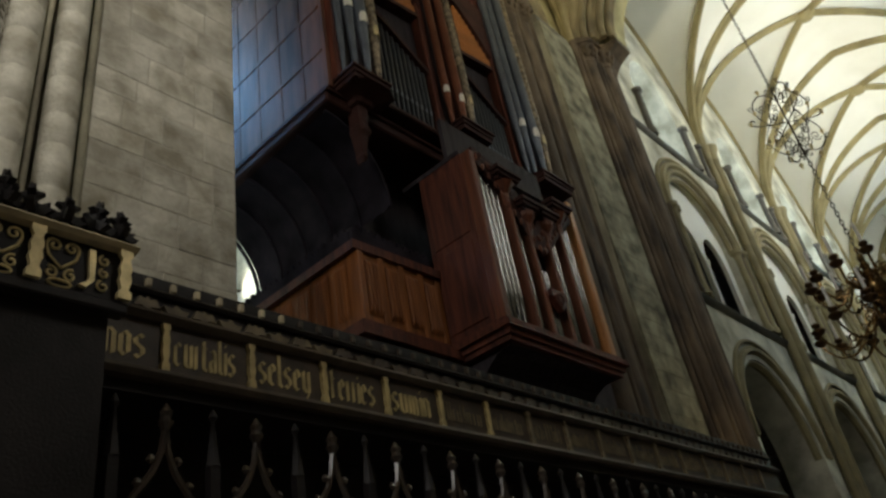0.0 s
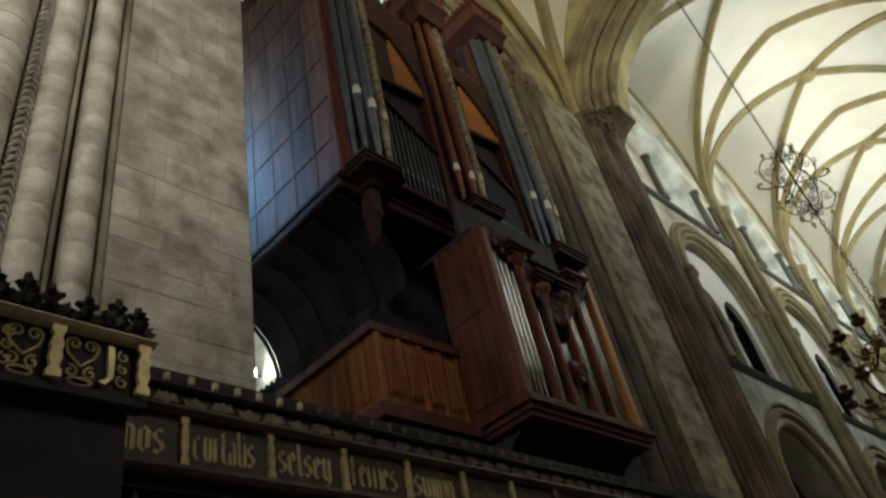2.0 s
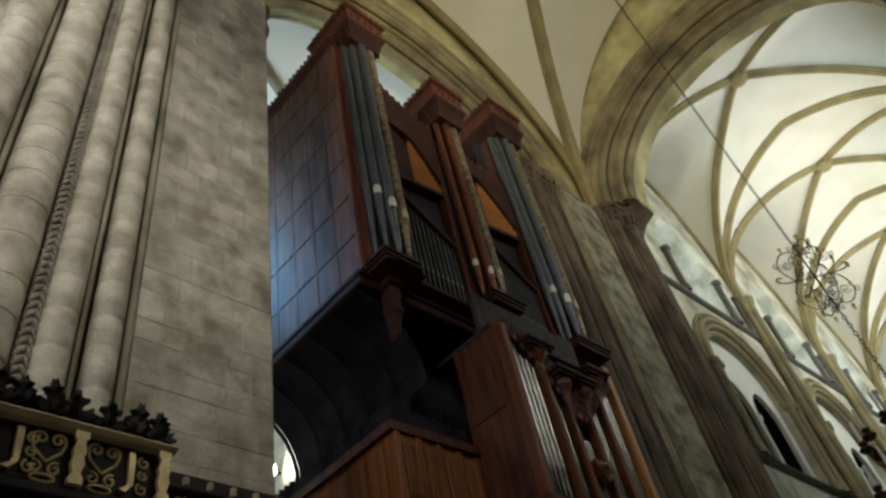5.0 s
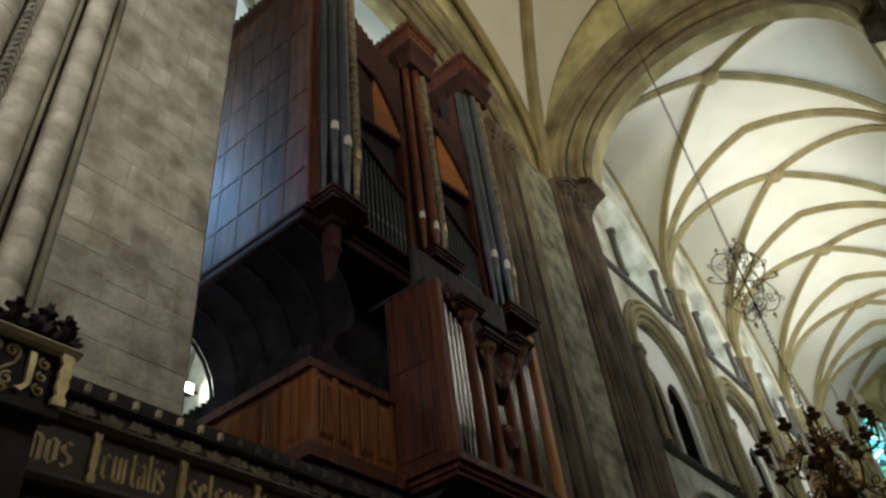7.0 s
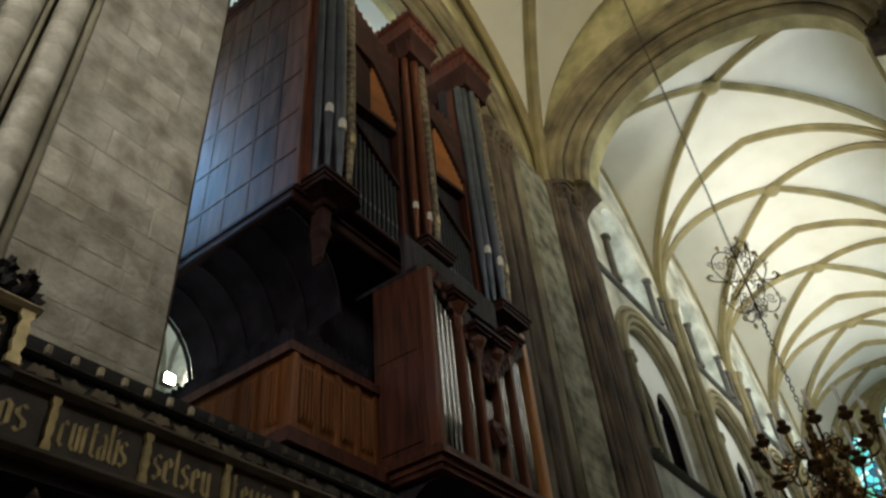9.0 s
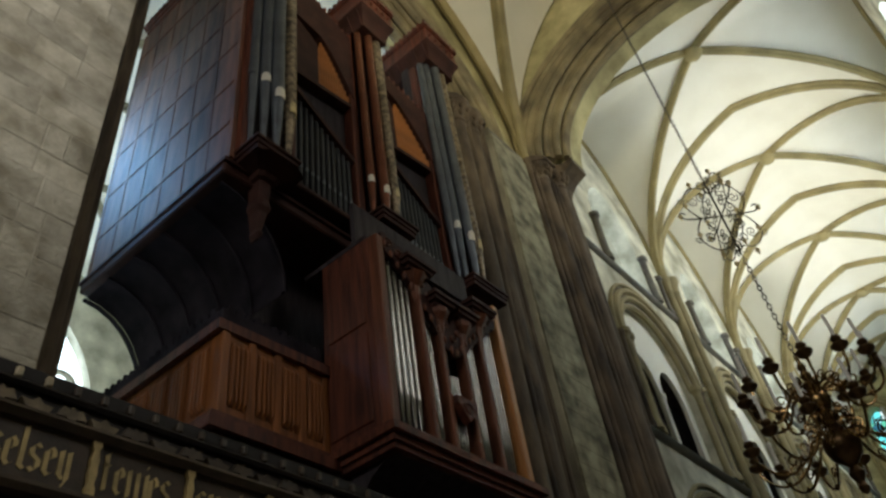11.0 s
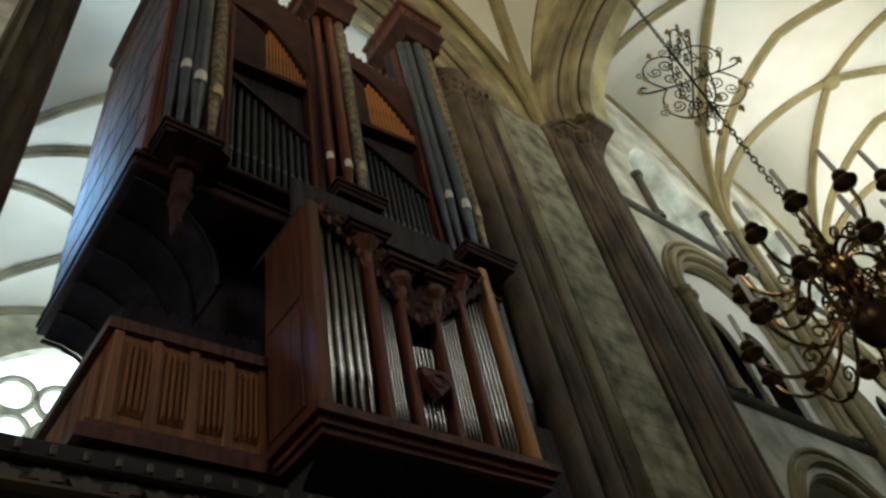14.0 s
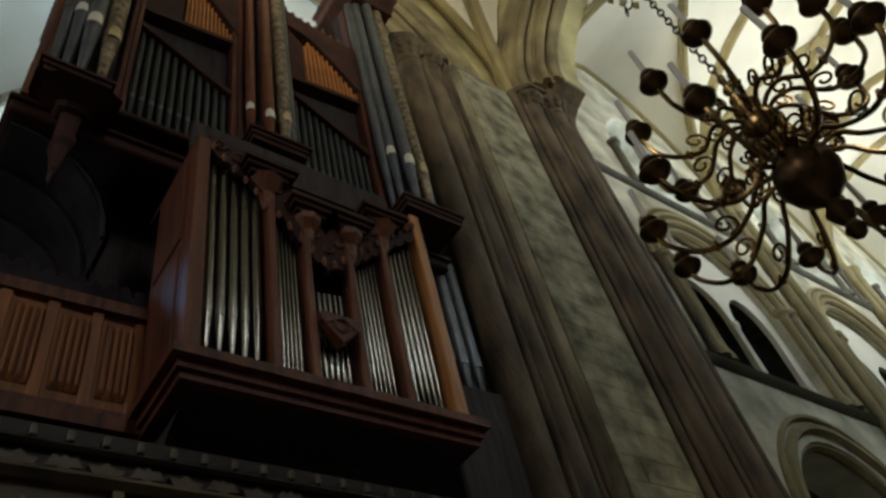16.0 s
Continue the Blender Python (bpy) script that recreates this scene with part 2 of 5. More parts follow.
def slab(bm, outline, y0, y1):
    """A plate cut to an outline of (x, z), between two depths."""
    lo = [bm.verts.new((x, y0, z)) for x, z in outline]
    hi = [bm.verts.new((x, y1, z)) for x, z in outline]
    n = len(lo)
    for i in range(n):
        bm.faces.new((lo[i], lo[(i + 1) % n], hi[(i + 1) % n], hi[i]))
    bm.faces.new(lo[::-1])
    bm.faces.new(hi)
    return bm


def lathe(bm, profile, at=(0, 0, 0), seg=16):
    """A turned body from (radius, height) pairs."""
    rings = []
    for r, z in profile:
        rings.append([bm.verts.new((at[0] + r * math.cos(a), at[1] + r * math.sin(a), at[2] + z)) for a in (2 * math.pi * i / seg for i in range(seg))])
    for a, b in zip(rings, rings[1:]):
        for i in range(seg):
            bm.faces.new((a[i], a[(i + 1) % seg], b[(i + 1) % seg], b[i]))
    bm.faces.new(rings[0][::-1])
    bm.faces.new(rings[-1])
    return bm


def sweep(bm, pts, outline, up=(0, 0, 1), closed=False):
    """A profile of (side, up) swept along points."""
    pts = [Vector(p) for p in pts]
    n, rings = len(pts), []
    for i, p in enumerate(pts):
        a, b = pts[(i - 1) % n] if closed or i else p, pts[(i + 1) % n] if closed or i < n - 1 else p
        t = (b - a).normalized()
        side = t.cross(Vector(up))
        side = side.normalized() if side.length > 1e-4 else Vector((1, 0, 0))
        top = side.cross(t).normalized()
        rings.append([bm.verts.new(p + side * s + top * u) for s, u in outline])
    m = len(outline)
    for i in range(n if closed else n - 1):
        a, b = rings[i], rings[(i + 1) % n]
        for k in range(m):
            bm.faces.new((a[k], a[(k + 1) % m], b[(k + 1) % m], b[k]))
    if not closed:
        bm.faces.new(rings[0][::-1])
        bm.faces.new(rings[-1])
    return bm


def disc(r, n=8):
    return [(r * math.cos(2 * math.pi * i / n), r * math.sin(2 * math.pi * i / n)) for i in range(n)]


def tube(bm, pts, r, n=8, up=(0, 0, 1), closed=False):
    return sweep(bm, pts, disc(r, n), up, closed)


def pointed(s, k=1.2):
    """Height, 0 to 1, of a slightly pointed arch at s, -1 to 1, of its half width."""
    s = min(1.0, abs(s))
    return math.sqrt(max(0.0, k * k - (s + k - 1) ** 2)) / math.sqrt(k * k - (k - 1) ** 2)


def arch_points(xc, w, zs, rise, n=20, k=1.2):
    out = []
    for i in range(n + 1):
        s = -math.cos(math.pi * i / n)
        out.append((xc + w * s, zs + rise * pointed(s, k)))
    return out


def arched_wall(bm, x0, x1, y, d, z0, z1, xc, w, zs, rise, k=1.2, n=20):
    """A wall panel facing the choir at y, d deep, with an arched opening through it."""
    pts = [(xc - w, z0)] + arch_points(xc, w, zs, rise, n, k) + [(xc + w, z0)]
    for yy in (y, y + d):
        for a, b in ((x0, xc - w), (xc + w, x1)):
            vs = [bm.verts.new((a, yy, z0)), bm.verts.new((b, yy, z0)), bm.verts.new((b, yy, z1)), bm.verts.new((a, yy, z1))]
            bm.faces.new(vs)
        for p, q in zip(pts[1:-1], pts[2:-1]):
            bm.faces.new([bm.verts.new((p[0], yy, p[1])), bm.verts.new((q[0], yy, q[1])), bm.verts.new((q[0], yy, z1)), bm.verts.new((p[0], yy, z1))])
    for p, q in zip(pts, pts[1:]):
        bm.faces.new([bm.verts.new((p[0], y, p[1])), bm.verts.new((q[0], y, q[1])), bm.verts.new((q[0], y + d, q[1])), bm.verts.new((p[0], y + d, p[1]))])
    return bm


ROLL = [(-0.12, -0.02), (-0.12, 0.05), (-0.07, 0.08), (-0.05, 0.14), (0.0, 0.17), (0.05, 0.14), (0.07, 0.08), (0.12, 0.05), (0.12, -0.02)]


def flip(outline, s=1.0):
    return [(a * s, -b * s) for a, b in outline]

# ---- the setting ----
SPRING, CROWN, HALF = 14.0, 18.3, 3.85
BAYS = [13.25, 18.65, 23.95, 29.25, 33.65, 37.8]
NY, SY = AX + HALF, AX - HALF

structure("floor", box(bmesh.new(), -10, 45, -12, 20, -0.2, 0), FLOOR, "grey stone floor of the choir, out of view, lightened for bounce", "floor")


def rise_of(s):
    return (CROWN - SPRING) * pointed(s, 1.3)


# presbytery vault: one sheet of cells, ribs below it
bm = bmesh.new()
N = 24
for b0, b1 in zip(BAYS, BAYS[1:]):
    grid = []
    for i in range(N + 1):
        row = []
        for j in range(N + 1):
            u, v = 2 * i / N - 1, 2 * j / N - 1
            row.append(bm.verts.new((b0 + (b1 - b0) * i / N, AX + HALF * v, SPRING + max(rise_of(u), rise_of(v)))))
        grid.append(row)
    for i in range(N):
        for j in range(N):
            bm.faces.new((grid[i][j], grid[i + 1][j], grid[i + 1][j + 1], grid[i][j + 1]))
structure("ceiling", bm, PLASTER, "cream limewashed gothic vault of the presbytery", "vault", True)
bm = bmesh.new()
for b0, b1 in zip(BAYS, BAYS[1:]):
    xc, h = (b0 + b1) / 2, (b1 - b0) / 2
    for sg in (1, -1):
        tube_pts = [(xc + h * s, AX + sg * HALF * s, SPRING + rise_of(s)) for s in (-math.cos(math.pi * i / 28) for i in range(29))]
        sweep(bm, tube_pts, flip(ROLL, 0.95))
        wall_pts = [(xc + h * s, AX + sg * (HALF - 0.02), SPRING + rise_of(s)) for s in (-math.cos(math.pi * i / 28) for i in range(29))]
        sweep(bm, wall_pts, flip(ROLL, 0.6))
for b in BAYS[1:]:
    sweep(bm, [(b, AX + HALF * s, SPRING + rise_of(s)) for s in (-math.cos(math.pi * i / 28) for i in range(29))], flip(ROLL, 1.15))
for b0, b1 in zip(BAYS, BAYS[1:]):
    lathe(bm, [(0.05, -0.3), (0.2, -0.24), (0.26, -0.15), (0.22, -0.05), (0.1, 0.0)], ((b0 + b1) / 2, AX, CROWN), 14)
structure("trim", bm, RIB, "ochre stone vault ribs with carved bosses", "vault rib", True)

# side walls: arcade, triforium, clerestory, with their mouldings
def along(bm, pts, y, r, n=6):
    """A roll moulding along an arch of (x, z) points."""
    return tube(bm, [(x, y, z) for x, z in pts], r, n, (0, 1, 0))


def shaft(bm, x, y, z0, z1, r, cap=0.32, seg=14, drum=0.0):
    """A wall shaft with moulded base and bell capital; drum: the height of its stones, with sunk joints."""
    joints, z = [], 0.6
    while drum and z < z1 - z0 - cap - 0.2:
        joints += [(r, z - 0.012), (r * 0.965, z - 0.004), (r * 0.965, z + 0.004), (r, z + 0.012)]
        z += drum * (0.8 + 0.4 * random.random())
    return lathe(bm, [(r * 1.5, 0), (r * 1.5, 0.12), (r * 1.15, 0.2), (r, 0.28)] + joints + [(r, z1 - z0 - cap), (r * 1.15, z1 - z0 - cap + 0.03), (r * 1.02, z1 - z0 - cap + 0.07),
                      (r * 1.25, z1 - z0 - cap * 0.45), (r * 1.7, z1 - z0 - 0.1), (r * 1.75, z1 - z0)], (x, y, z0), seg)


STRING = [(-0.10, -0.06), (0.02, -0.08), (0.10, -0.03), (0.13, 0.03), (0.08, 0.08), (-0.10, 0.08)]
for side, name in ((1, "wall_north"), (-1, "wall_south")):
    y = AX + side * HALF
    d = side * 0.9
    wall = bmesh.new()
    mould, dark, tymp, pale, brown = bmesh.new(), bmesh.new(), bmesh.new(), bmesh.new(), bmesh.new()
    for i, (b0, b1) in enumerate(zip(BAYS, BAYS[1:])):
        xc = (b0 + b1) / 2
        arched_wall(wall, b0, b1, y, d, 0, 7.9, xc, 1.75, 5.05, 1.9, 1.0)
        arched_wall(wall, b0, b1, y, d * 0.45, 7.9, 12.6, xc, 1.55, 10.2, 1.5, 1.0)
        arched_wall(wall, b0, b1, y, d * 0.5, 12.6, 18.6, xc + 0.2, 1.1, 14.1, 1.9, 1.2)
        # triforium: rolls of the great arch, pair of openings under it
        for r, dy, t in ((1.55, 0.06, 0.07), (1.70, -0.03, 0.075), (1.88, -0.05, 0.085), (2.06, -0.04, 0.05)):
            along(mould, arch_points(xc, r, 10.2, r * 0.97, 22, 1.0), y + side * dy, t)
        for sx in (-1, 1):
            for k, r in enumerate((1.62, 1.86)):
                shaft(mould, xc + sx * r, y - side * (0.02 + 0.05 * k), 7.98, 10.25, 0.09, 0.3, 12)
        ty = y + side * 0.22
        for sx in (-1, 1):
            arched_wall(tymp, xc + min(0, sx * 1.6), xc + max(0, sx * 1.6), ty, side * 0.1, 7.98, 11.75, xc + sx * 0.68, 0.6, 9.55, 0.85, 1.1)
        shaft(pale, xc, ty + side * 0.03, 7.98, 9.58, 0.055, 0.3, 14)
        # brown rolls sunk between the ochre ones, put in for the shade of the gaps
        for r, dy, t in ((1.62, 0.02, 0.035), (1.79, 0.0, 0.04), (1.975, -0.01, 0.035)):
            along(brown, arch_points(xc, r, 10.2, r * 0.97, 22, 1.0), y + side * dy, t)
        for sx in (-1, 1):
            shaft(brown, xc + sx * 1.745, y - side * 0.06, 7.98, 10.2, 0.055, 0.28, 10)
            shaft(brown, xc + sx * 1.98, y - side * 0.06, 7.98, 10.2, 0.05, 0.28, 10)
        # arcade rolls
        for r, dy, t in ((1.75, 0.12, 0.09), (1.95, -0.02, 0.09), (2.13, -0.03, 0.05)):
            along(mould, arch_points(xc, r, 5.05, r * 1.08, 22, 1.0), y + side * dy, t)
        # clerestory shafts of dark marble, with moulded heads
        for px in (-1.05, 1.42):
            shaft(dark, xc + px, y - side * 0.06, 12.66, 14.15, 0.085, 0.26, 12)
    for b in BAYS[1:-1]:
        for px, r in ((-0.17, 0.10), (0.0, 0.13), (0.17, 0.10)):
            shaft(mould, b + px, y - side * (0.12 if px else 0.2), 0.0, SPRING, r, 0.5, 12)
        for px in (-0.4, 0.4):
            shaft(dark, b + px, y - side * 0.02, 12.7, 14.0, 0.075, 0.28, 12)
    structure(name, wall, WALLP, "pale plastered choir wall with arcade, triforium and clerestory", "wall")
    structure("wall_tympanum", tymp, PLASTER, "white plastered tympanum over paired triforium openings", "wall")
    structure("trim", mould, MOULD, "ochre stone arch mouldings and wall shafts", "moulding", True)
    structure("trim", pale, PLASTER, "whitewashed middle columns of the triforium openings", "shaft", True)
    structure("trim", brown, SHADEDBROWN, "thin brown rolls standing for dark gaps between the arch mouldings", "moulding", True)
    structure("trim", dark, PURBECK, "dark marble clerestory shafts with bell capitals", "shaft", True)
    bm = bmesh.new()
    for z, k in ((7.9, 1.0), (12.6, 0.9)):
        sweep(bm, [(BAYS[0], y, z), (BAYS[-1], y, z)], [(-a * side * k, b * k) for a, b in STRING][::1] if side < 0 else [(a * k, b * k) for a, b in STRING])
    structure("trim", bm, PURBECK, "dark moulded string courses", "string course", True)
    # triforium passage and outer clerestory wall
    # back wall coloured almost black in place of the passage's own shade
    structure("wall_gallery", box(bmesh.new(), BAYS[0], BAYS[-1], min(y + side * 2.2, y + side * 2.5), max(y + side * 2.2, y + side * 2.5), 7.9, 12.6), TRIFSHADE, "back wall of the triforium, near black for the shade inside", "wall")
    bm = bmesh.new()
    oy = y + side * 1.5
    for b0, b1 in zip(BAYS, BAYS[1:]):
        xw = (b0 + b1) / 2 + 0.2
        arched_wall(bm, b0, b1, oy, side * 0.4, 12.6, 18.8, xw, 0.55, 14.9, 1.0, 1.2)
        # splayed reveal from the inner arch out to the lancet
        wide = [(xw - 1.1, 12.6)] + arch_points(xw, 1.1, 14.1, 1.9, 14, 1.2) + [(xw + 1.1, 12.6)]
        thin = [(xw - 0.55, 12.6)] + arch_points(xw, 0.55, 14.9, 1.0, 14, 1.2) + [(xw + 0.55, 12.6)]
        ra = [bm.verts.new((a, y + d * 0.5, z)) for a, z in wide]
        rb = [bm.verts.new((a, oy, z)) for a, z in thin]
        for k in range(len(ra) - 1):
            bm.faces.new((ra[k], ra[k + 1], rb[k + 1], rb[k]))
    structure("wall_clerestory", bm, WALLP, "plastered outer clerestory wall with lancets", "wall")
    for i, (b0, b1) in enumerate(zip(BAYS, BAYS[1:])):
        xc = (b0 + b1) / 2 + 0.2
        win = tagged(new("window_%d" % (i + 1 + (5 if side < 0 else 0))), "tall leaded clerestory lancet, bright with daylight", "window", "clerestory lancets", "structure")
        bm = bmesh.new()
        slab(bm, arch_points(xc, 0.56, 14.9, 1.0, 14) + [(xc + 0.56, 12.6), (xc - 0.56, 12.6)], oy + side * 0.2, oy + side * 0.22)
        part("pane", bm, CLEARGLASS, win)
        bm = bmesh.new()
        box(bm, xc - 0.03, xc + 0.03, oy + side * 0.12 - 0.03, oy + side * 0.12 + 0.03, 12.6, 15.85)
        for z in (13.4, 14.2, 15.0):
            box(bm, xc - 0.55, xc + 0.55, oy + side * 0.14 - 0.02, oy + side * 0.14 + 0.02, z - 0.02, z + 0.02)
        part("window_frame", bm, PIER, win)

# aisles and roof closures behind the arcade, dark in colour to stand for aisle shade
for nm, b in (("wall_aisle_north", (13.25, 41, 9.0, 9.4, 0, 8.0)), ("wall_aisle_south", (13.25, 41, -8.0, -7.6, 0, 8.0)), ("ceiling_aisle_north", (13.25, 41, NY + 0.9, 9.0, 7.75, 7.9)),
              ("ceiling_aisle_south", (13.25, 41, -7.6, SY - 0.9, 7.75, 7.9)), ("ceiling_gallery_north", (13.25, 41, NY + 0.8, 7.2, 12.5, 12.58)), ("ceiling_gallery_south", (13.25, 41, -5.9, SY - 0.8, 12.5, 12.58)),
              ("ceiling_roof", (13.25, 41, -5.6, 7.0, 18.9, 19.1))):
    structure(nm, box(bmesh.new(), *b), SHADEDBROWN, "brown closure behind the arcade, darkened for the aisle shade", "wall")

# east gable: a tall stained window between two lancets, over a round arch
bm = bmesh.new()
xe = BAYS[-1]
EAST = ((AX, 0.92, 16.35, 1.2, 3.0), (AX - 2.36, 0.5, 15.6, 0.85, 1.72), (AX + 2.36, 0.5, 15.6, 0.85, 1.72))
arched_wall(bm, AX - 6, AX + 6, xe, 0.7, 0, 8.6, AX, 2.6, 5.0, 2.4, 1.0)
for yc, hw, zs, rise, wide in EAST:
    lo, hi = (yc - wide / 2, yc + wide / 2) if yc == AX else ((AX - 6, AX - 1.5) if yc < AX else (AX + 1.5, AX + 6))
    arched_wall(bm, lo, hi, xe, 0.9, 8.6, 19.0, yc, hw, zs, rise, 1.1)
for v in bm.verts:
    v.co.x, v.co.y = v.co.y, v.co.x
structure("wall_east", bm, ARCH, "ochre stone east gable with three tall windows over an arch", "wall")
bm = bmesh.new()
for yc, hw, zs, rise, wide in EAST:
    for o, r in ((0.05, 0.07), (0.26, 0.09), (0.46, 0.07)):
        pts = [(yc - hw - o, 9.0)] + arch_points(yc, hw + o, zs, rise + o, 18, 1.1) + [(yc + hw + o, 9.0)]
        tube(bm, [(xe - 0.03, s, z) for s, z in pts], r, 6, (1, 0, 0))
structure("trim", bm, RIB, "ochre roll mouldings round the east windows", "moulding", True)
for i, (yc, hw, zs, rise, wide) in enumerate(EAST):
    win = tagged(new("window_east_%d" % (i + 1)), "tall turquoise and white stained glass window in leaded panes", "window", "", "structure")
    bm = bmesh.new()
    slab(bm, arch_points(yc, hw - 0.01, zs, rise - 0.01, 16, 1.1) + [(yc + hw - 0.01, 8.65), (yc - hw + 0.01, 8.65)], xe + 0.72, xe + 0.74)
    for v in bm.verts:
        v.co.x, v.co.y = v.co.y, v.co.x
    part("pane", bm, STAINED, win)
    bm = bmesh.new()
    for z in range(9, 17):
        box(bm, xe + 0.66, xe + 0.70, yc - hw, yc + hw, z + 0.1, z + 0.14)
    if i == 0:
        box(bm, xe + 0.6, xe + 0.7, yc - 0.06, yc + 0.06, 8.6, 17.3)
    part("window_frame", bm, IRON, win)
structure("wall_lady_chapel", box(bmesh.new(), xe + 5, xe + 5.3, -8, 9, 0, 19), WALLP, "pale wall beyond the east arch", "wall")
structure("ceiling_lady_chapel", box(bmesh.new(), xe, xe + 5.3, -8, 9, 18.9, 19.1), WALLP, "pale ceiling beyond the east arch", "ceiling")

# ---- the crossing ----
CX = 6.9


def arch_order(bm, c, w, rise, a0, a1, top, axis, spring=SPRING, n=26):
    """One order of a round headed arch: c middle, w half width; a0..a1 its depth along the other axis."""
    pts = [(c - w * math.cos(math.pi * i / n), spring + rise * math.sin(math.pi * i / n)) for i in range(n + 1)]

    def v(s, a, z):
        return bm.verts.new((s, a, z) if axis == "x" else (a, s, z))
    for a in (a0, a1):
        for p, q in zip(pts, pts[1:]):
            bm.faces.new((v(p[0], a, p[1]), v(q[0], a, q[1]), v(q[0], a, top), v(p[0], a, top)))
        for s0, s1 in ((c - w - 1.4, c - w), (c + w, c + w + 1.4)):
            bm.faces.new((v(s0, a, spring), v(s1, a, spring), v(s1, a, top), v(s0, a, top)))
    for p, q in zip(pts, pts[1:]):
        bm.faces.new((v(p[0], a0, p[1]), v(q[0], a0, q[1]), v(q[0], a1, q[1]), v(p[0], a1, p[1])))


def arch_roll(bm, c, w, rise, a, r, axis, spring=SPRING, n=26):
    pts = [(c - w * math.cos(math.pi * i / n), spring + rise * math.sin(math.pi * i / n)) for i in range(n + 1)]
    tube(bm, [(s, a, z) if axis == "x" else (a, s, z) for s, z in pts], r, 8, (0, 1, 0) if axis == "x" else (1, 0, 0))


# north arch, behind and above the organ, and its three sisters
for axis, c, base, sg, w, nm in (("x", CX, 4.75, 1, 4.1, "wall_arch_north"), ("y", AX, 12.25, 1, 3.75, "wall_arch_east"), ("x", CX, -3.43, -1, 4.1, "wall_arch_south"), ("y", AX, 1.55, -1, 3.75, "wall_arch_west")):
    bm = bmesh.new()
    rise = 3.15
    steps = ((0.0, 0.0, 0.0), (0.28, 0.3, 0.25), (0.56, 0.62, 0.5))
    for k, (dep, dw, dr) in enumerate(steps):
        end = 0.35 if k < 2 else (0.3 if axis == "x" else 0.54)
        arch_order(bm, c, w - dw, rise - dr - (0.15 if axis == "y" else 0), base + sg * dep, base + sg * (dep + end), 20.2, axis)
    structure(nm, bm, ARCH, "broad ochre crossing arch in three orders", "arch", True)
    bm = bmesh.new()
    for dep, dw, dr, r in ((-0.03, -0.45, -0.42, 0.10), (-0.03, -0.25, -0.23, 0.09), (-0.02, -0.05, -0.05, 0.12), (0.02, 0.14, 0.12, 0.09), (0.15, 0.27, 0.22, 0.07),
                           (0.27, 0.26, 0.22, 0.11), (0.3, 0.45, 0.37, 0.09), (0.44, 0.58, 0.47, 0.07), (0.55, 0.56, 0.46, 0.10)):
        arch_roll(bm, c, w - dw, rise - dr - (0.15 if axis == "y" else 0), base + sg * dep, r, axis)
    structure("trim", bm, ARCHROLL, "brown roll mouldings of the crossing arch", "moulding", True)

# crossing vault
bm = bmesh.new()
NX, CH, CW = 28, 3.95, 5.3
CCROWN = 19.6


def crossing_z(u, v):
    return SPRING - 0.1 + (CCROWN - SPRING) * max(pointed(u, 1.15), pointed(v, 1.15))


grid = [[bm.verts.new((CX + CW * (2 * i / NX - 1), AX + CH * (2 * j / NX - 1), crossing_z(2 * i / NX - 1, 2 * j / NX - 1))) for j in range(NX + 1)] for i in range(NX + 1)]
for i in range(NX):
    for j in range(NX):
        bm.faces.new((grid[i][j], grid[i + 1][j], grid[i + 1][j + 1], grid[i][j + 1]))
structure("ceiling_crossing", bm, PLASTER, "cream limewashed vault over the crossing", "vault", True)
bm = bmesh.new()
for sg in (1, -1):
    sweep(bm, [(CX + CW * s, AX + sg * CH * s, crossing_z(s, s)) for s in (-math.cos(math.pi * i / 30) for i in range(31))], flip(ROLL, 1.3))
    sweep(bm, [(CX + CW * s, AX + sg * (CH - 0.05), crossing_z(s, 1)) for s in (-math.cos(math.pi * i / 30) for i in range(31))], flip(ROLL, 1.0))
structure("trim", bm, RIB, "ochre ribs of the crossing vault", "vault rib", True)

# enclosing walls west and south of the crossing
for nm, b, mat in (("wall_west", (-10.4, -10, -12, 20, 0, 22), WALLP), ("wall_south_2", (-10, 13.2, -9.4, -9.0, 0, 22), WALLP), ("ceiling_2", (-10.4, 13.2, -12, 6.6, 20.2, 20.6), WALLP),
                   ("wall_north_2", (-10, 0.2, 4.75, 5.1, 0, 22), STONE), ("wall_south_3", (-10.0, 0.2, -4.0, -3.6, 0, 22), STONE)):
    structure(nm, box(bmesh.new(), *b), mat, "plain pale wall closing the place", "wall")


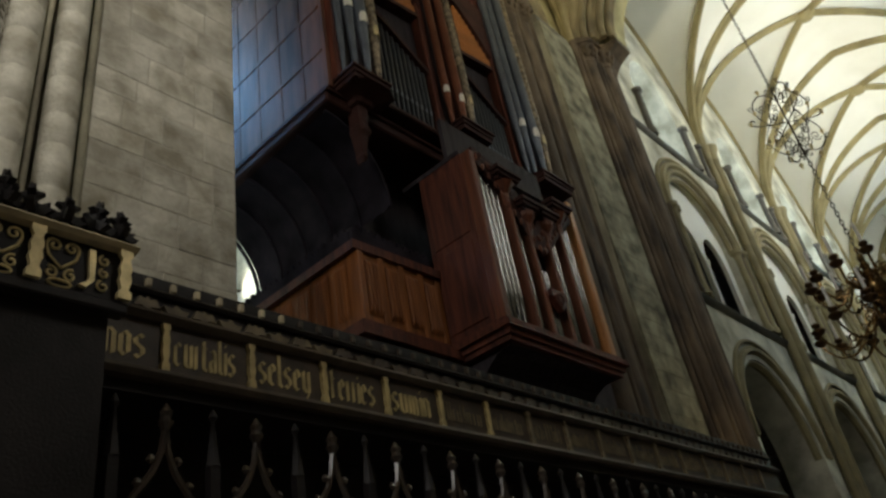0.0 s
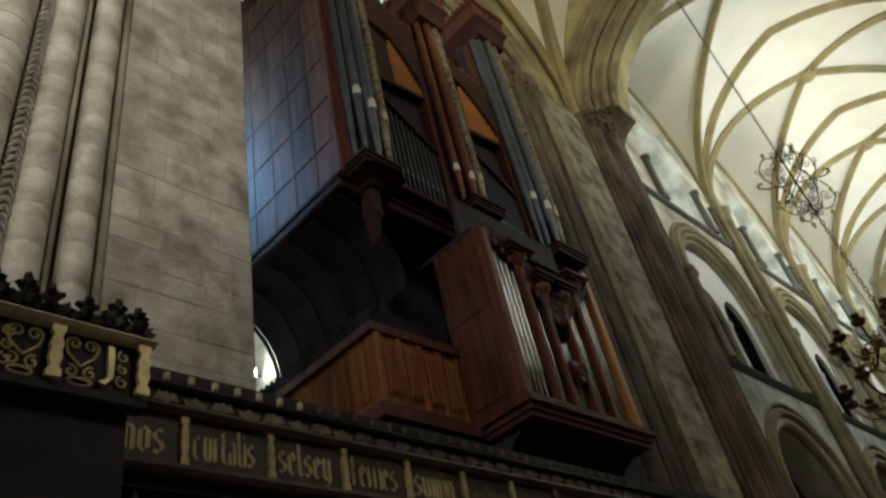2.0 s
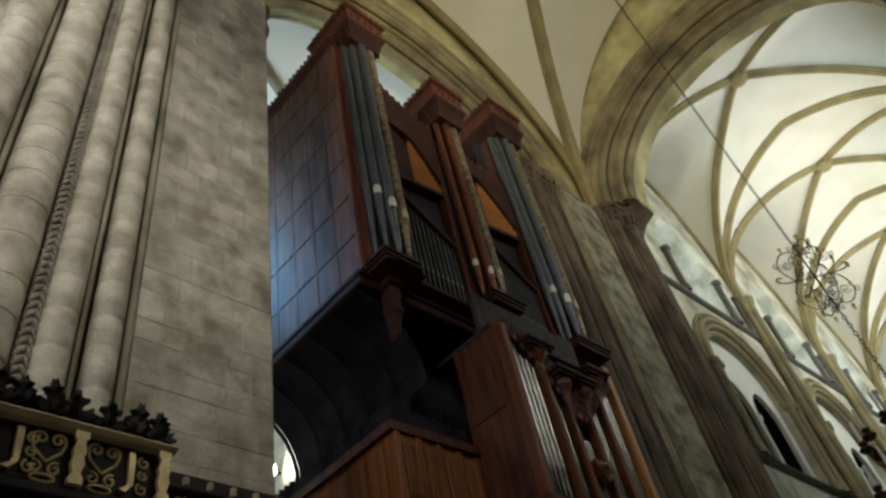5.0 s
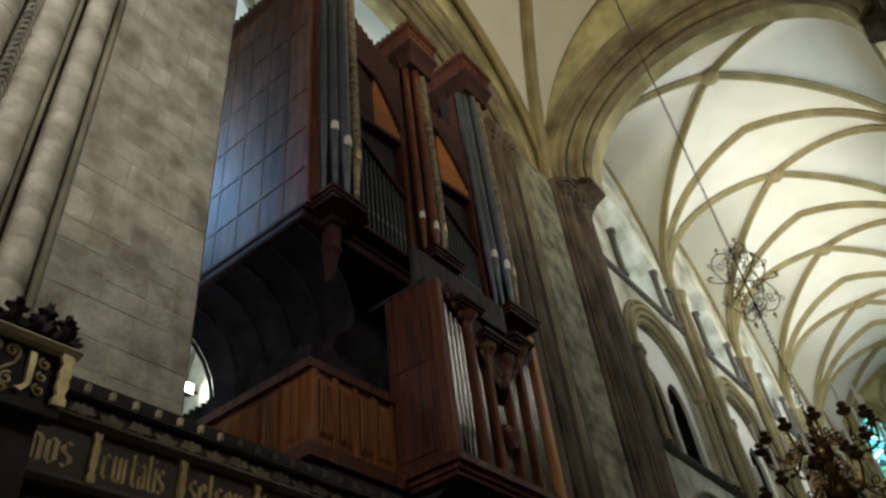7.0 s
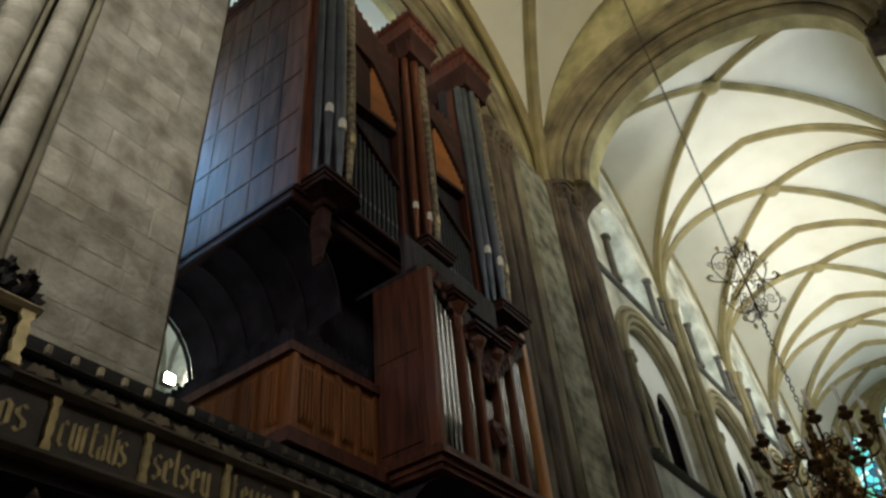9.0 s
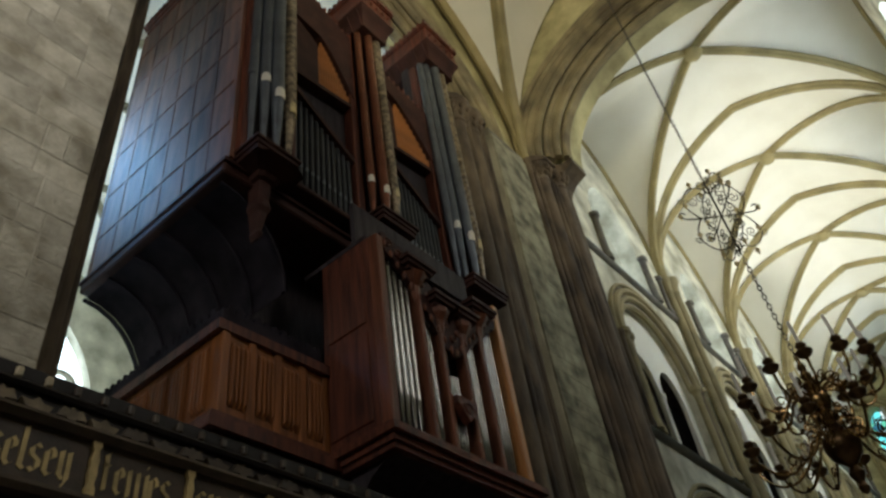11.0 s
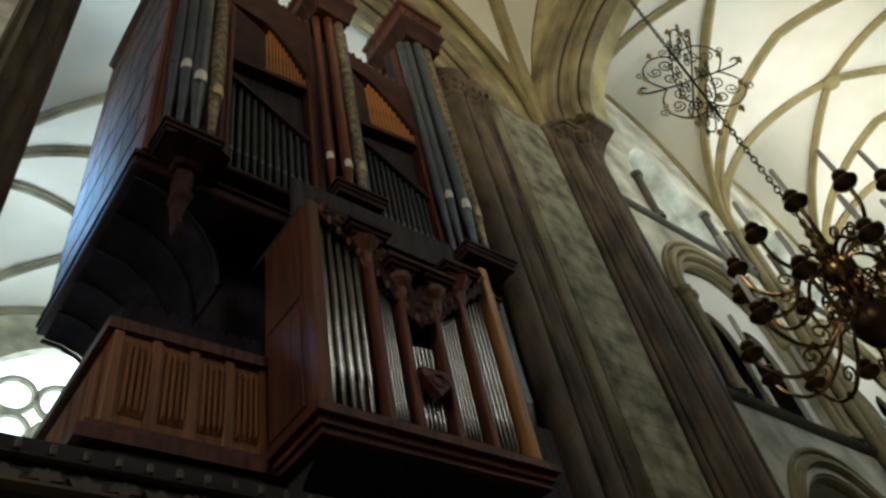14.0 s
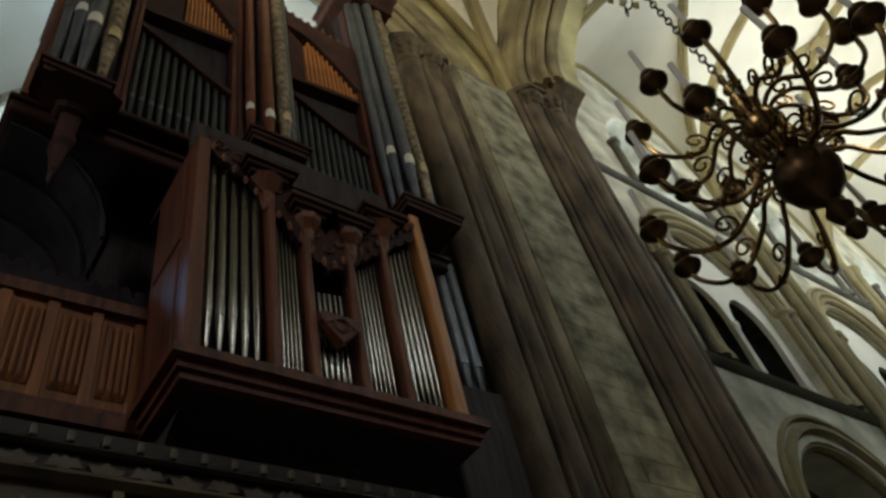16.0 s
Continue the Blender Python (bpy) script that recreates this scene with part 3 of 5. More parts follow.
# piers: stone cores, shafts with capitals, ashlar facing
def pier(name, mirror_x, mirror_y):
    def m(x, y):
        return (2 * CX - x if mirror_x else x, 2 * AX - y if mirror_y else y)
    bm = bmesh.new()
    prism(bm, [m(*p) for p in [(9.6, 6.5), (9.6, 5.25), (9.8, 5.0), (10.5, 5.0), (10.72, 4.56), (11.98, 4.56), (12.12, 4.85), (12.7, 4.7), (13.25, 4.42), (13.25, 6.5)]], 0, SPRING)
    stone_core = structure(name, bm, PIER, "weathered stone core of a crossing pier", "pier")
    bm = bmesh.new()
    thin = bmesh.new()
    for x, y, r in ((9.62, 5.4, 0.19), (9.80, 4.80, 0.22), (10.02, 4.64, 0.05), (10.23, 4.77, 0.20), (10.47, 4.68, 0.05), (10.58, 4.66, 0.05), (12.10, 4.52, 0.06), (12.22, 4.46, 0.045), (12.40, 4.46, 0.17), (12.60, 4.33, 0.05), (12.70, 4.29, 0.04),
                    (12.88, 4.34, 0.18), (13.08, 4.24, 0.05), (13.17, 4.26, 0.05)):
        px, py = m(x, y)
        shaft(bm if r > 0.1 else thin, px, py, 0, SPRING, r, 0.62 if r > 0.1 else 0.4, 18)
        if r > 0.15:
            for i in range(10):
                a = 2 * math.pi * i / 10
                for zz, ro, h in ((SPRING - 0.42, 1.22, 0.07), (SPRING - 0.26, 1.5, 0.09)):
                    lathe(bm, [(0.015, -h), (0.05, -h * 0.3), (0.065, h * 0.4), (0.03, h)], (px + r * ro * math.cos(a), py + r * ro * math.sin(a), zz), 6)
    structure("trim", bm, SHADEDBROWN, "clustered stone pier shafts with carved capitals", "shaft", True)
    structure("trim", thin, SHADEDBROWN, "thin rolls between the pier shafts", "shaft", True)
    bm = bmesh.new()
    for ring, z0, z1 in (([(12.08, 4.4), (12.24, 4.16), (13.1, 4.1), (13.28, 4.3), (13.28, 5.3), (12.08, 5.3)], SPRING - 0.12, SPRING - 0.02), ([(12.1, 4.42), (12.26, 4.19), (13.08, 4.13), (13.26, 4.32), (13.26, 5.3), (12.1, 5.3)], SPRING - 0.02, SPRING + 0.06),
                         ([(9.3, 5.8), (9.42, 4.62), (9.6, 4.48), (10.55, 4.5), (10.7, 4.7), (10.7, 5.8)], SPRING - 0.12, SPRING + 0.05)):
        prism(bm, [m(*p) for p in ring], z0, z1)
    # corbel under the inmost order: a hollow curve up to a square edge
    rings = []
    for y0, z in ((4.3, SPRING - 0.75), (4.27, SPRING - 0.55), (4.2, SPRING - 0.4), (4.06, SPRING - 0.26), (3.85, SPRING - 0.16), (3.78, SPRING - 0.13), (3.78, SPRING + 0.012)):
        rings.append([bm.verts.new((*m(x, y), z)) for x, y in ((12.76 + (y0 - 3.78) * 0.15, y0), (13.36, y0), (13.36, 4.6), (12.76 + (y0 - 3.78) * 0.15, 4.6))])
    for p, q in zip(rings, rings[1:]):
        for i in range(4):
            bm.faces.new((p[i], p[(i + 1) % 4], q[(i + 1) % 4], q[i]))
    bm.faces.new(rings[0][::-1])
    bm.faces.new(rings[-1])
    structure("trim", bm, SHADEDBROWN, "moulded stone abacus over the pier capitals", "abacus")
    return stone_core


far_pier = pier("wall_pier_east", False, False)
pier("wall_pier_south_east", False, True)
pier("wall_pier_south_west", True, True)

# the north west pier stands nearest: core, shafts, roped moulding
bm = bmesh.new()
prism(bm, [(-0.4, 4.85), (1.82, 4.6), (3.18, 4.6), (3.32, 5.0), (3.5, 5.3), (3.68, 5.7), (3.68, 6.5), (-0.4, 6.5)], 0, 20)
core_pier = structure("wall_pier_west", bm, PIER, "weathered ashlar crossing pier", "pier")
bm = bmesh.new()
for x, y, r in ((0.28, 4.6, 0.21), (0.78, 4.55, 0.21), (1.245, 4.5, 0.135), (1.60, 4.5, 0.125)):
    shaft(bm, x, y, 0, SPRING, r, 0.6, 22, 0.36)
structure("trim", bm, STONE, "pale round stone shafts jointed in drums", "shaft", True)
# flank shafts: the brown stands for shade on this side
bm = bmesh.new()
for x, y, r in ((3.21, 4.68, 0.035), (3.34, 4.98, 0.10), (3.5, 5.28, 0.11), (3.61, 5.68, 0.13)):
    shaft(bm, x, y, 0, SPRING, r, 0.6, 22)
structure("trim", bm, SHADEDBROWN, "stone shafts on the shaded flank of the pier, coloured dark brown for shade", "shaft", True)
bm = bmesh.new()
for x, y, r in ((1.42, 4.53, 0.03), (1.80, 4.54, 0.035), (1.75, 4.57, 0.02), (0.53, 4.6, 0.03)):
    shaft(bm, x, y, 0, SPRING, r, 0.2, 10)
structure("trim", bm, PIER, "slender shafts between the drums", "shaft", True)
bm = bmesh.new()
box(bm, 1.01, 1.10, 4.47, 4.6, 0, SPRING)
for k in range(120):
    z = 3.6 + k * 0.085
    tube(bm, [(1.0, 4.475, z - 0.03), (1.03, 4.45, z), (1.055, 4.44, z + 0.035), (1.08, 4.45, z), (1.11, 4.475, z - 0.03)], 0.014, 5, (0, 1, 0))
tagged(part("trim", bm, STONE, None, "", True), "zigzag carved stone moulding beside the shafts", "moulding", "", "structure")

# ---- north transept behind the organ ----
TX0, TX1, TY0, TY1, TS, TC = 2.6, 11.2, 5.55, 17.0, 12.6, 17.0
TB = [TY0 + (TY1 - TY0) * i / 2 for i in range(3)]
bm = bmesh.new()
ribs = bmesh.new()
tcx, thw = (TX0 + TX1) / 2, (TX1 - TX0) / 2


def trise(s):
    return (TC - TS) * pointed(s, 1.15)


for b0, b1 in zip(TB, TB[1:]):
    grid = [[bm.verts.new((tcx + thw * (2 * j / 20 - 1), b0 + (b1 - b0) * i / 20, TS + max(trise(2 * i / 20 - 1), trise(2 * j / 20 - 1)))) for j in range(21)] for i in range(21)]
    for i in range(20):
        for j in range(20):
            bm.faces.new((grid[i][j], grid[i + 1][j], grid[i + 1][j + 1], grid[i][j + 1]))
    yc, h = (b0 + b1) / 2, (b1 - b0) / 2
    for sg in (1, -1):
        sweep(ribs, [(tcx + sg * thw * s, yc + h * s, TS + trise(s)) for s in (-math.cos(math.pi * i / 24) for i in range(25))], flip(ROLL, 0.9))
        sweep(ribs, [(tcx + sg * (thw - 0.03), yc + h * s, TS + trise(s)) for s in (-math.cos(math.pi * i / 24) for i in range(25))], flip(ROLL, 0.7))
for b in TB:
    sweep(ribs, [(tcx + thw * s, b, TS + trise(s)) for s in (-math.cos(math.pi * i / 24) for i in range(25))], flip(ROLL, 1.1))
structure("ceiling_transept", bm, PLASTER, "pale limewashed vault of the north transept", "vault", True)
structure("trim", ribs, PIER, "grey stone ribs of the transept vault", "vault rib", True)
for nm, b in (("wall_transept_east", (TX1, TX1 + 0.5, 5.8, TY1, 0, 18)), ("wall_transept_west", (TX0 - 0.5, TX0, 6.5, TY1, 0, 18))):
    structure(nm, box(bmesh.new(), *b), WALLP, "pale plastered transept wall", "wall")
bm = bmesh.new()
arched_wall(bm, TX0 - 0.5, TX1 + 0.5, TY1, 0.5, 0, 18, tcx, 2.7, 12.2, 3.6, 1.25)
structure("wall_transept_north", bm, WALLP, "pale transept gable wall round a great window", "wall")
bm = bmesh.new()
for x in (TX0 + 0.12, TX1 - 0.12):
    for b in TB[1:]:
        shaft(bm, x, min(b, TY1 - 0.15), 0, TS, 0.13, 0.45, 12)
structure("trim", bm, STONE, "stone wall shafts of the transept", "shaft", True)
win = tagged(new("window_transept"), "great gothic transept window, bright daylight through leaded panes", "window", "", "structure")
bm = bmesh.new()
slab(bm, arch_points(tcx, 2.68, 12.2, 3.58, 18, 1.25) + [(tcx + 2.68, 4.0), (tcx - 2.68, 4.0)], TY1 + 0.3, TY1 + 0.32)
part("pane", bm, SKYGLASS, win, "bright clear glass")
bm = bmesh.new()
for k in range(7):
    x = tcx - 2.7 + k * 0.9
    box(bm, x - 0.07, x + 0.07, TY1 + 0.1, TY1 + 0.28, 4.0, 12.4)
for k in range(6):
    x = tcx - 2.25 + k * 0.9
    tube(bm, [(x + 0.42 * math.cos(a), TY1 + 0.2, 12.4 + 0.42 * math.sin(a)) for a in (2 * math.pi * i / 16 for i in range(16))], 0.09, 6, (0, 1, 0), True)
for k in range(5):
    x = tcx - 1.8 + k * 0.9
    tube(bm, [(x + 0.4 * math.cos(a), TY1 + 0.2, 13.2 + 0.4 * math.sin(a)) for a in (2 * math.pi * i / 16 for i in range(16))], 0.09, 6, (0, 1, 0), True)
for k in range(3):
    x = tcx - 1.0 + k * 1.0
    tube(bm, [(x + 0.48 * math.cos(a), TY1 + 0.2, 14.15 + 0.48 * math.sin(a)) for a in (2 * math.pi * i / 16 for i in range(16))], 0.10, 6, (0, 1, 0), True)
for z in (5.5, 7.0, 8.5, 10.0, 11.3):
    box(bm, tcx - 2.7, tcx + 2.7, TY1 + 0.16, TY1 + 0.22, z - 0.02, z + 0.02)
# tracery in the pale wall material, lightened for the glare of the window
part("tracery", bm, WALLP, win, "stone mullions and circles")
fl = thing("floodlight", "small white floodlight glaring beside the organ gallery", "floodlight", (10.80, 16.2, 13.1))
bm = bmesh.new()
box(bm, -0.2, 0.2, -0.10, 0.10, -0.18, 0.18, 0.02)
part("housing", bm, IRON, fl)
bm = bmesh.new()
box(bm, -0.16, 0.16, -0.115, -0.105, -0.14, 0.14)
part("lens", bm, LAMPGLASS, fl, "glaring white lens")
bm = bmesh.new()
box(bm, 0.2, 0.42, -0.03, 0.03, -0.03, 0.03)
part("bracket", bm, IRON, fl)

win = tagged(new("window_transept_west"), "leaded lancet high in the transept wall, blue with daylight", "window", "", "structure")
bm = bmesh.new()
pts = [(yy, zz) for yy, zz in arch_points(9.6, 0.8, 13.0, 1.1, 12)] + [(10.4, 10.6), (8.8, 10.6)]
lo = [bm.verts.new((TX0 + 0.03, a, b)) for a, b in pts]
hi = [bm.verts.new((TX0 + 0.06, a, b)) for a, b in pts]
for i in range(len(lo)):
    bm.faces.new((lo[i], lo[(i + 1) % len(lo)], hi[(i + 1) % len(lo)], hi[i]))
bm.faces.new(lo)
bm.faces.new(hi[::-1])
part("pane", bm, BLUEGLASS, win)

# ---- the organ ----
def band(bm, x0, x1, y0, y1, zs, out):
    """Stacked mouldings round a block: rows of (z0, z1, how far it stands out)."""
    for z0, z1, o in zip(zs, zs[1:], out):
        box(bm, x0 - o, x1 + o, y0 - o, y1 + o, z0, z1)
    return bm


def organ_pipe(parent, x, y, z0, z1, r, mouth, mat, lip=None, facing=(0, -1), embossed=False, foot=None):
    bm = bmesh.new()
    f = mouth - z0
    prof = [(r * 0.3, 0), (r * 0.42, f * 0.05), (r * 0.98, f - 0.02), (r, f), (r, z1 - z0 - 0.02), (r * 0.97, z1 - z0)]
    if embossed:
        prof = prof[:3] + [(r * (1.0 + 0.10 * (k % 2)), f * 0.99 + 0.16 * k * 0.5) for k in range(10)] + prof[-2:]
    lathe(bm, prof[3:] if foot else prof, (0, 0, 0), 14)
    ob = part("pipe", bm, mat, parent, "", True)
    if foot:
        part("foot", lathe(bmesh.new(), prof[:4], (0, 0, 0), 14), foot, ob, "tapered foot in the given foot metal", True)
    ob.location = Vector((x, y, z0)) - parent.location
    bm = bmesh.new()
    n, w, h = 8, 0.85, min(0.14, r * 1.6)
    rings = []
    for i in range(n + 1):
        a = -w + 2 * w * i / n
        dx, dy = math.sin(a), -math.cos(a)
        top = h * (0.45 + 0.6 * math.sqrt(max(0.0, 1 - (a / w) ** 2)))
        rings.append([bm.verts.new((dx * r * k, dy * r * k, z)) for k, z in ((1.0, -h * 0.35), (1.09, -h * 0.35), (1.09, top), (1.0, top))])
    for p, q in zip(rings, rings[1:]):
        for i in range(4):
            bm.faces.new((p[i], p[(i + 1) % 4], q[(i + 1) % 4], q[i]))
    bm.faces.new(rings[0])
    bm.faces.new(rings[-1][::-1])
    lp = part("mouth", bm, lip or mat, ob, "pale polished lip" if lip else "", True)
    lp.location = (0, 0, f)
    lp.rotation_euler = (0, 0, math.atan2(facing[0], -facing[1]))
    return ob


def crest(bm, x0, x1, y, z, step=0.09, h=0.12, axis="x", t=0.05):
    """Carved cresting: a row of little trefoil leaves."""
    n = max(1, int((x1 - x0) / step))
    for i in range(n):
        c = x0 + (i + 0.5) * (x1 - x0) / n
        out = [(-0.035, 0), (-0.045, 0.45 * h), (-0.02, 0.55 * h), (-0.03, 0.85 * h), (0, h), (0.03, 0.85 * h), (0.02, 0.55 * h), (0.045, 0.45 * h), (0.035, 0)]
        tall = 0.85 + 0.3 * random.random()
        lo, hi = [], []
        for a, b in out:
            lo.append(bm.verts.new((c + a, y, z + b * tall) if axis == "x" else (y, c + a, z + b * tall)))
            hi.append(bm.verts.new((c + a, y + t, z + b * tall) if axis == "x" else (y + t, c + a, z + b * tall)))
        for i2 in range(len(lo)):
            bm.faces.new((lo[i2], lo[(i2 + 1) % len(lo)], hi[(i2 + 1) % len(lo)], hi[i2]))
        bm.faces.new(lo)
        bm.faces.new(hi[::-1])
    return bm


organ = thing("pipe_organ", "tall dark red oak organ with three pipe towers", "organ", (6.9, 5.6, 8.1))
OB = organ.location


def opart(name, bm, mat, label="", smooth=False, parent=None):
    """A part built in world metres, hung under its thing."""
    host = parent or organ
    off = Vector(host.location)
    bmesh.ops.translate(bm, verts=bm.verts, vec=-off)
    return part(name, bm, mat, host, label, smooth)


# body behind the fronts, floor of the case and its side wall
bm = box(bmesh.new(), 4.72, 9.25, 4.95, 7.3, 8.28, 12.6)
opart("case_body", bm, SHADEOAK)
bm = box(bmesh.new(), 4.57, 9.3, 4.72, 7.52, 8.04, 8.28, 0.02)
opart("sill", bm, UPPEROAK)
bm = box(bmesh.new(), 4.55, 9.32, 4.68, 7.54, 8.17, 8.22)
opart("sill_moulding", bm, UPPEROAK)

# west side: stiles and rails round sunk panels
SX = 4.62
cols = [4.72, 5.17, 5.63, 6.10, 6.56, 7.03, 7.49]
rows_z = [8.28, 8.95, 9.75, 10.6, 11.45, 12.3, 13.1, 13.8]
for y0, y1 in zip(cols, cols[1:]):
    for z0, z1 in zip(rows_z, rows_z[1:]):
        bm = box(bmesh.new(), SX, SX + 0.03, y0 + 0.03, y1 - 0.03, z0 + 0.022, z1 - 0.022, 0.008)
        opart("side_panel", bm, PANEL)
for y0 in cols:
    opart("stile", box(bmesh.new(), SX - 0.006, SX + 0.06, y0 - 0.03, y0 + 0.03, 8.28, 13.8, 0.006), PANEL)
for z0 in rows_z:
    opart("rail", box(bmesh.new(), SX - 0.012, SX + 0.058, 4.78, 7.44, z0 - 0.022, z0 + 0.022, 0.006), PANEL)
bm = band(bmesh.new(), SX, SX + 0.2, 4.72, 7.40, [13.8, 13.88, 13.96, 14.02], [0.03, 0.06, 0.09])
opart("side_cornice", bm, OAK)
opart("side_cresting", crest(bmesh.new(), 4.75, 7.4, SX - 0.06, 14.02, 0.12, 0.2, "y"), SHADEOAK)
opart("side_backing", box(bmesh.new(), SX + 0.035, SX + 0.1, 4.74, 7.47, 8.28, 13.82), SHADEOAK)


# towers: bracket, base, posts, three or more pipes, battlemented cornice
def tower(xc, hw, yf, base, top, drop, pipes, inset=0.0):
    x0, x1, yb = xc - hw, xc + hw, 4.8
    bm = band(bmesh.new(), x0, x1 - inset, yf + inset * 0.4, yb, [base - 0.17, base - 0.1, base - 0.04, base], [-0.02, 0.0, 0.025])
    opart("tower_base", bm, UPPEROAK)
    bm = bmesh.new()
    levels = [(0.0, 0.95), (0.03, 0.7), (0.06, 0.42), (0.12, 0.36), (0.14, 0.24), (0.4, 0.2), (0.48, 0.25), (0.53, 0.25), (0.6, 0.17), (0.84, 0.08), (0.9, 0.1), (0.97, 0.03)]
    rings = []
    for d, k in levels:
        z = base - 0.16 - drop * d
        ym = 4.7
        rings.append([bm.verts.new(p) for p in ((xc - hw * k, ym + 0.1, z), (xc - hw * k, ym - (ym - yf) * k * 0.8, z), (xc - hw * k * 0.5, ym - (ym - yf) * k, z),
                                                (xc + hw * k * 0.5, ym - (ym - yf) * k, z), (xc + hw * k, ym - (ym - yf) * k * 0.8, z), (xc + hw * k, ym + 0.1, z))])
    for a, b in zip(rings, rings[1:]):
        for i in range(6):
            bm.faces.new((a[i], a[(i + 1) % 6], b[(i + 1) % 6], b[i]))
    bm.faces.new(rings[0])
    bm.faces.new(rings[-1])
    opart("corbel", bm, UPPEROAK, "carved tapering pendant")
    for x in (x0 + 0.03, x1 - 0.03):
        opart("tower_post", box(bmesh.new(), x - 0.045, x + 0.045, yb - 0.22, yb - 0.05, base, top - 0.95, 0.012), OAK)
    opart("tower_back", box(bmesh.new(), x0 + 0.02, x1 - 0.02, yb - 0.05, yb + 0.15, base, top - 0.3), SHADEOAK)
    # head: a concave flare carried on little ribs, plain fascia, battlemented top
    fl = [-0.05, -0.042, -0.03, -0.012, 0.015, 0.05]
    zs = [top - 0.98 + 0.075 * i for i in range(7)]
    bm = bmesh.new()
    rings = [[bm.verts.new(p) for p in ((x0 - o, yf - o, z), (x1 + o, yf - o, z), (x1 + o, yb + 0.45, z), (x0 - o, yb + 0.45, z))] for z, o in zip(zs, fl + [0.08])]
    for p, q in zip(rings, rings[1:]):
        for i in range(4):
            bm.faces.new((p[i], p[(i + 1) % 4], q[(i + 1) % 4], q[i]))
    bm.faces.new(rings[0][::-1])
    bm.faces.new(rings[-1])
    opart("flare", bm, UPPEROAK, "hollow flare under the cornice")
    opart("cornice", band(bmesh.new(), x0, x1, yf, yb + 0.45, [top - 0.53, top - 0.47, top - 0.12, top - 0.07, top], [0.075, 0.055, 0.08, 0.10]), OAK, "deep moulded oak cornice")
    n = 8
    for i in range(n):
        xx = x0 - 0.06 + (x1 - x0 + 0.12) * i / (n - 1)
        opart("merlon", box(bmesh.new(), xx - 0.032, xx + 0.032, yf - 0.10, yf - 0.05, top, top + 0.08, 0.01), OAK)
    for i in range(8):
        yy = yf + 0.06 + (yb + 0.4 - yf) * i / 8
        for xx in (x0 - 0.075, x1 + 0.075):
            opart("merlon", box(bmesh.new(), xx - 0.025, xx + 0.025, yy - 0.032, yy + 0.032, top, top + 0.08, 0.01), OAK)
    for sx, xx in ((-1, x0), (1, x1)):
        for i in range(5):
            yy = yf + 0.08 + (yb + 0.3 - yf) * i / 4
            opart("flare_rib", sweep(bmesh.new(), [(xx + sx * (o + 0.012), yy, z) for z, o in zip(zs, fl)], [(-0.02, -0.012), (0.02, -0.012), (0.02, 0.012), (-0.02, 0.012)], (0, 1, 0)), UPPEROAK)
    for i in range(5):
        xx = x0 + 0.05 + (x1 - x0 - 0.1) * i / 4
        opart("rosette", lathe(bmesh.new(), [(0.02, -0.03), (0.035, 0.0), (0.02, 0.03)], (xx, yf - 0.055, top - 0.3), 6), OAK)
    for x, y, r, mouth, mat, lip, emb in pipes:
        organ_pipe(organ, x, y, base + 0.01, top - 0.99, r, mouth, mat, lip, (x - xc, y - 4.75), emb)


tower(5.05, 0.36, 4.26, 8.38, 14.62, 0.95, [(4.765, 4.56, 0.07, 9.82, PIPE, None, False), (4.87, 4.46, 0.075, 9.64, PIPE, MOUTH, False), (4.99, 4.37, 0.085, 9.34, PIPE, MOUTH, False),
                                          (5.17, 4.38, 0.09, 9.22, DIAPER, GILT, True)], 0.14)
tower(6.91, 0.32, 4.23, 8.52, 13.83, 0.6, [(6.70, 4.48, 0.06, 9.22, COPPER, MOUTH, False), (6.87, 4.40, 0.07, 9.06, COPPER, MOUTH, False), (7.05, 4.40, 0.08, 9.12, DIAPER, GILT, True), (7.19, 4.5, 0.06, 9.22, PIPE, None, False)])
tower(8.82, 0.40, 4.23, 8.45, 14.8, 0.6, [(8.46, 4.5, 0.07, 9.72, PIPE, None, False), (8.56, 4.44, 0.07, 9.54, PIPE, MOUTH, False), (8.73, 4.37, 0.085, 9.34, PIPE, MOUTH, False),
                                          (8.93, 4.40, 0.09, 9.32, DIAPER, GILT, True), (9.08, 4.5, 0.07, 9.52, PIPE, None, False)])


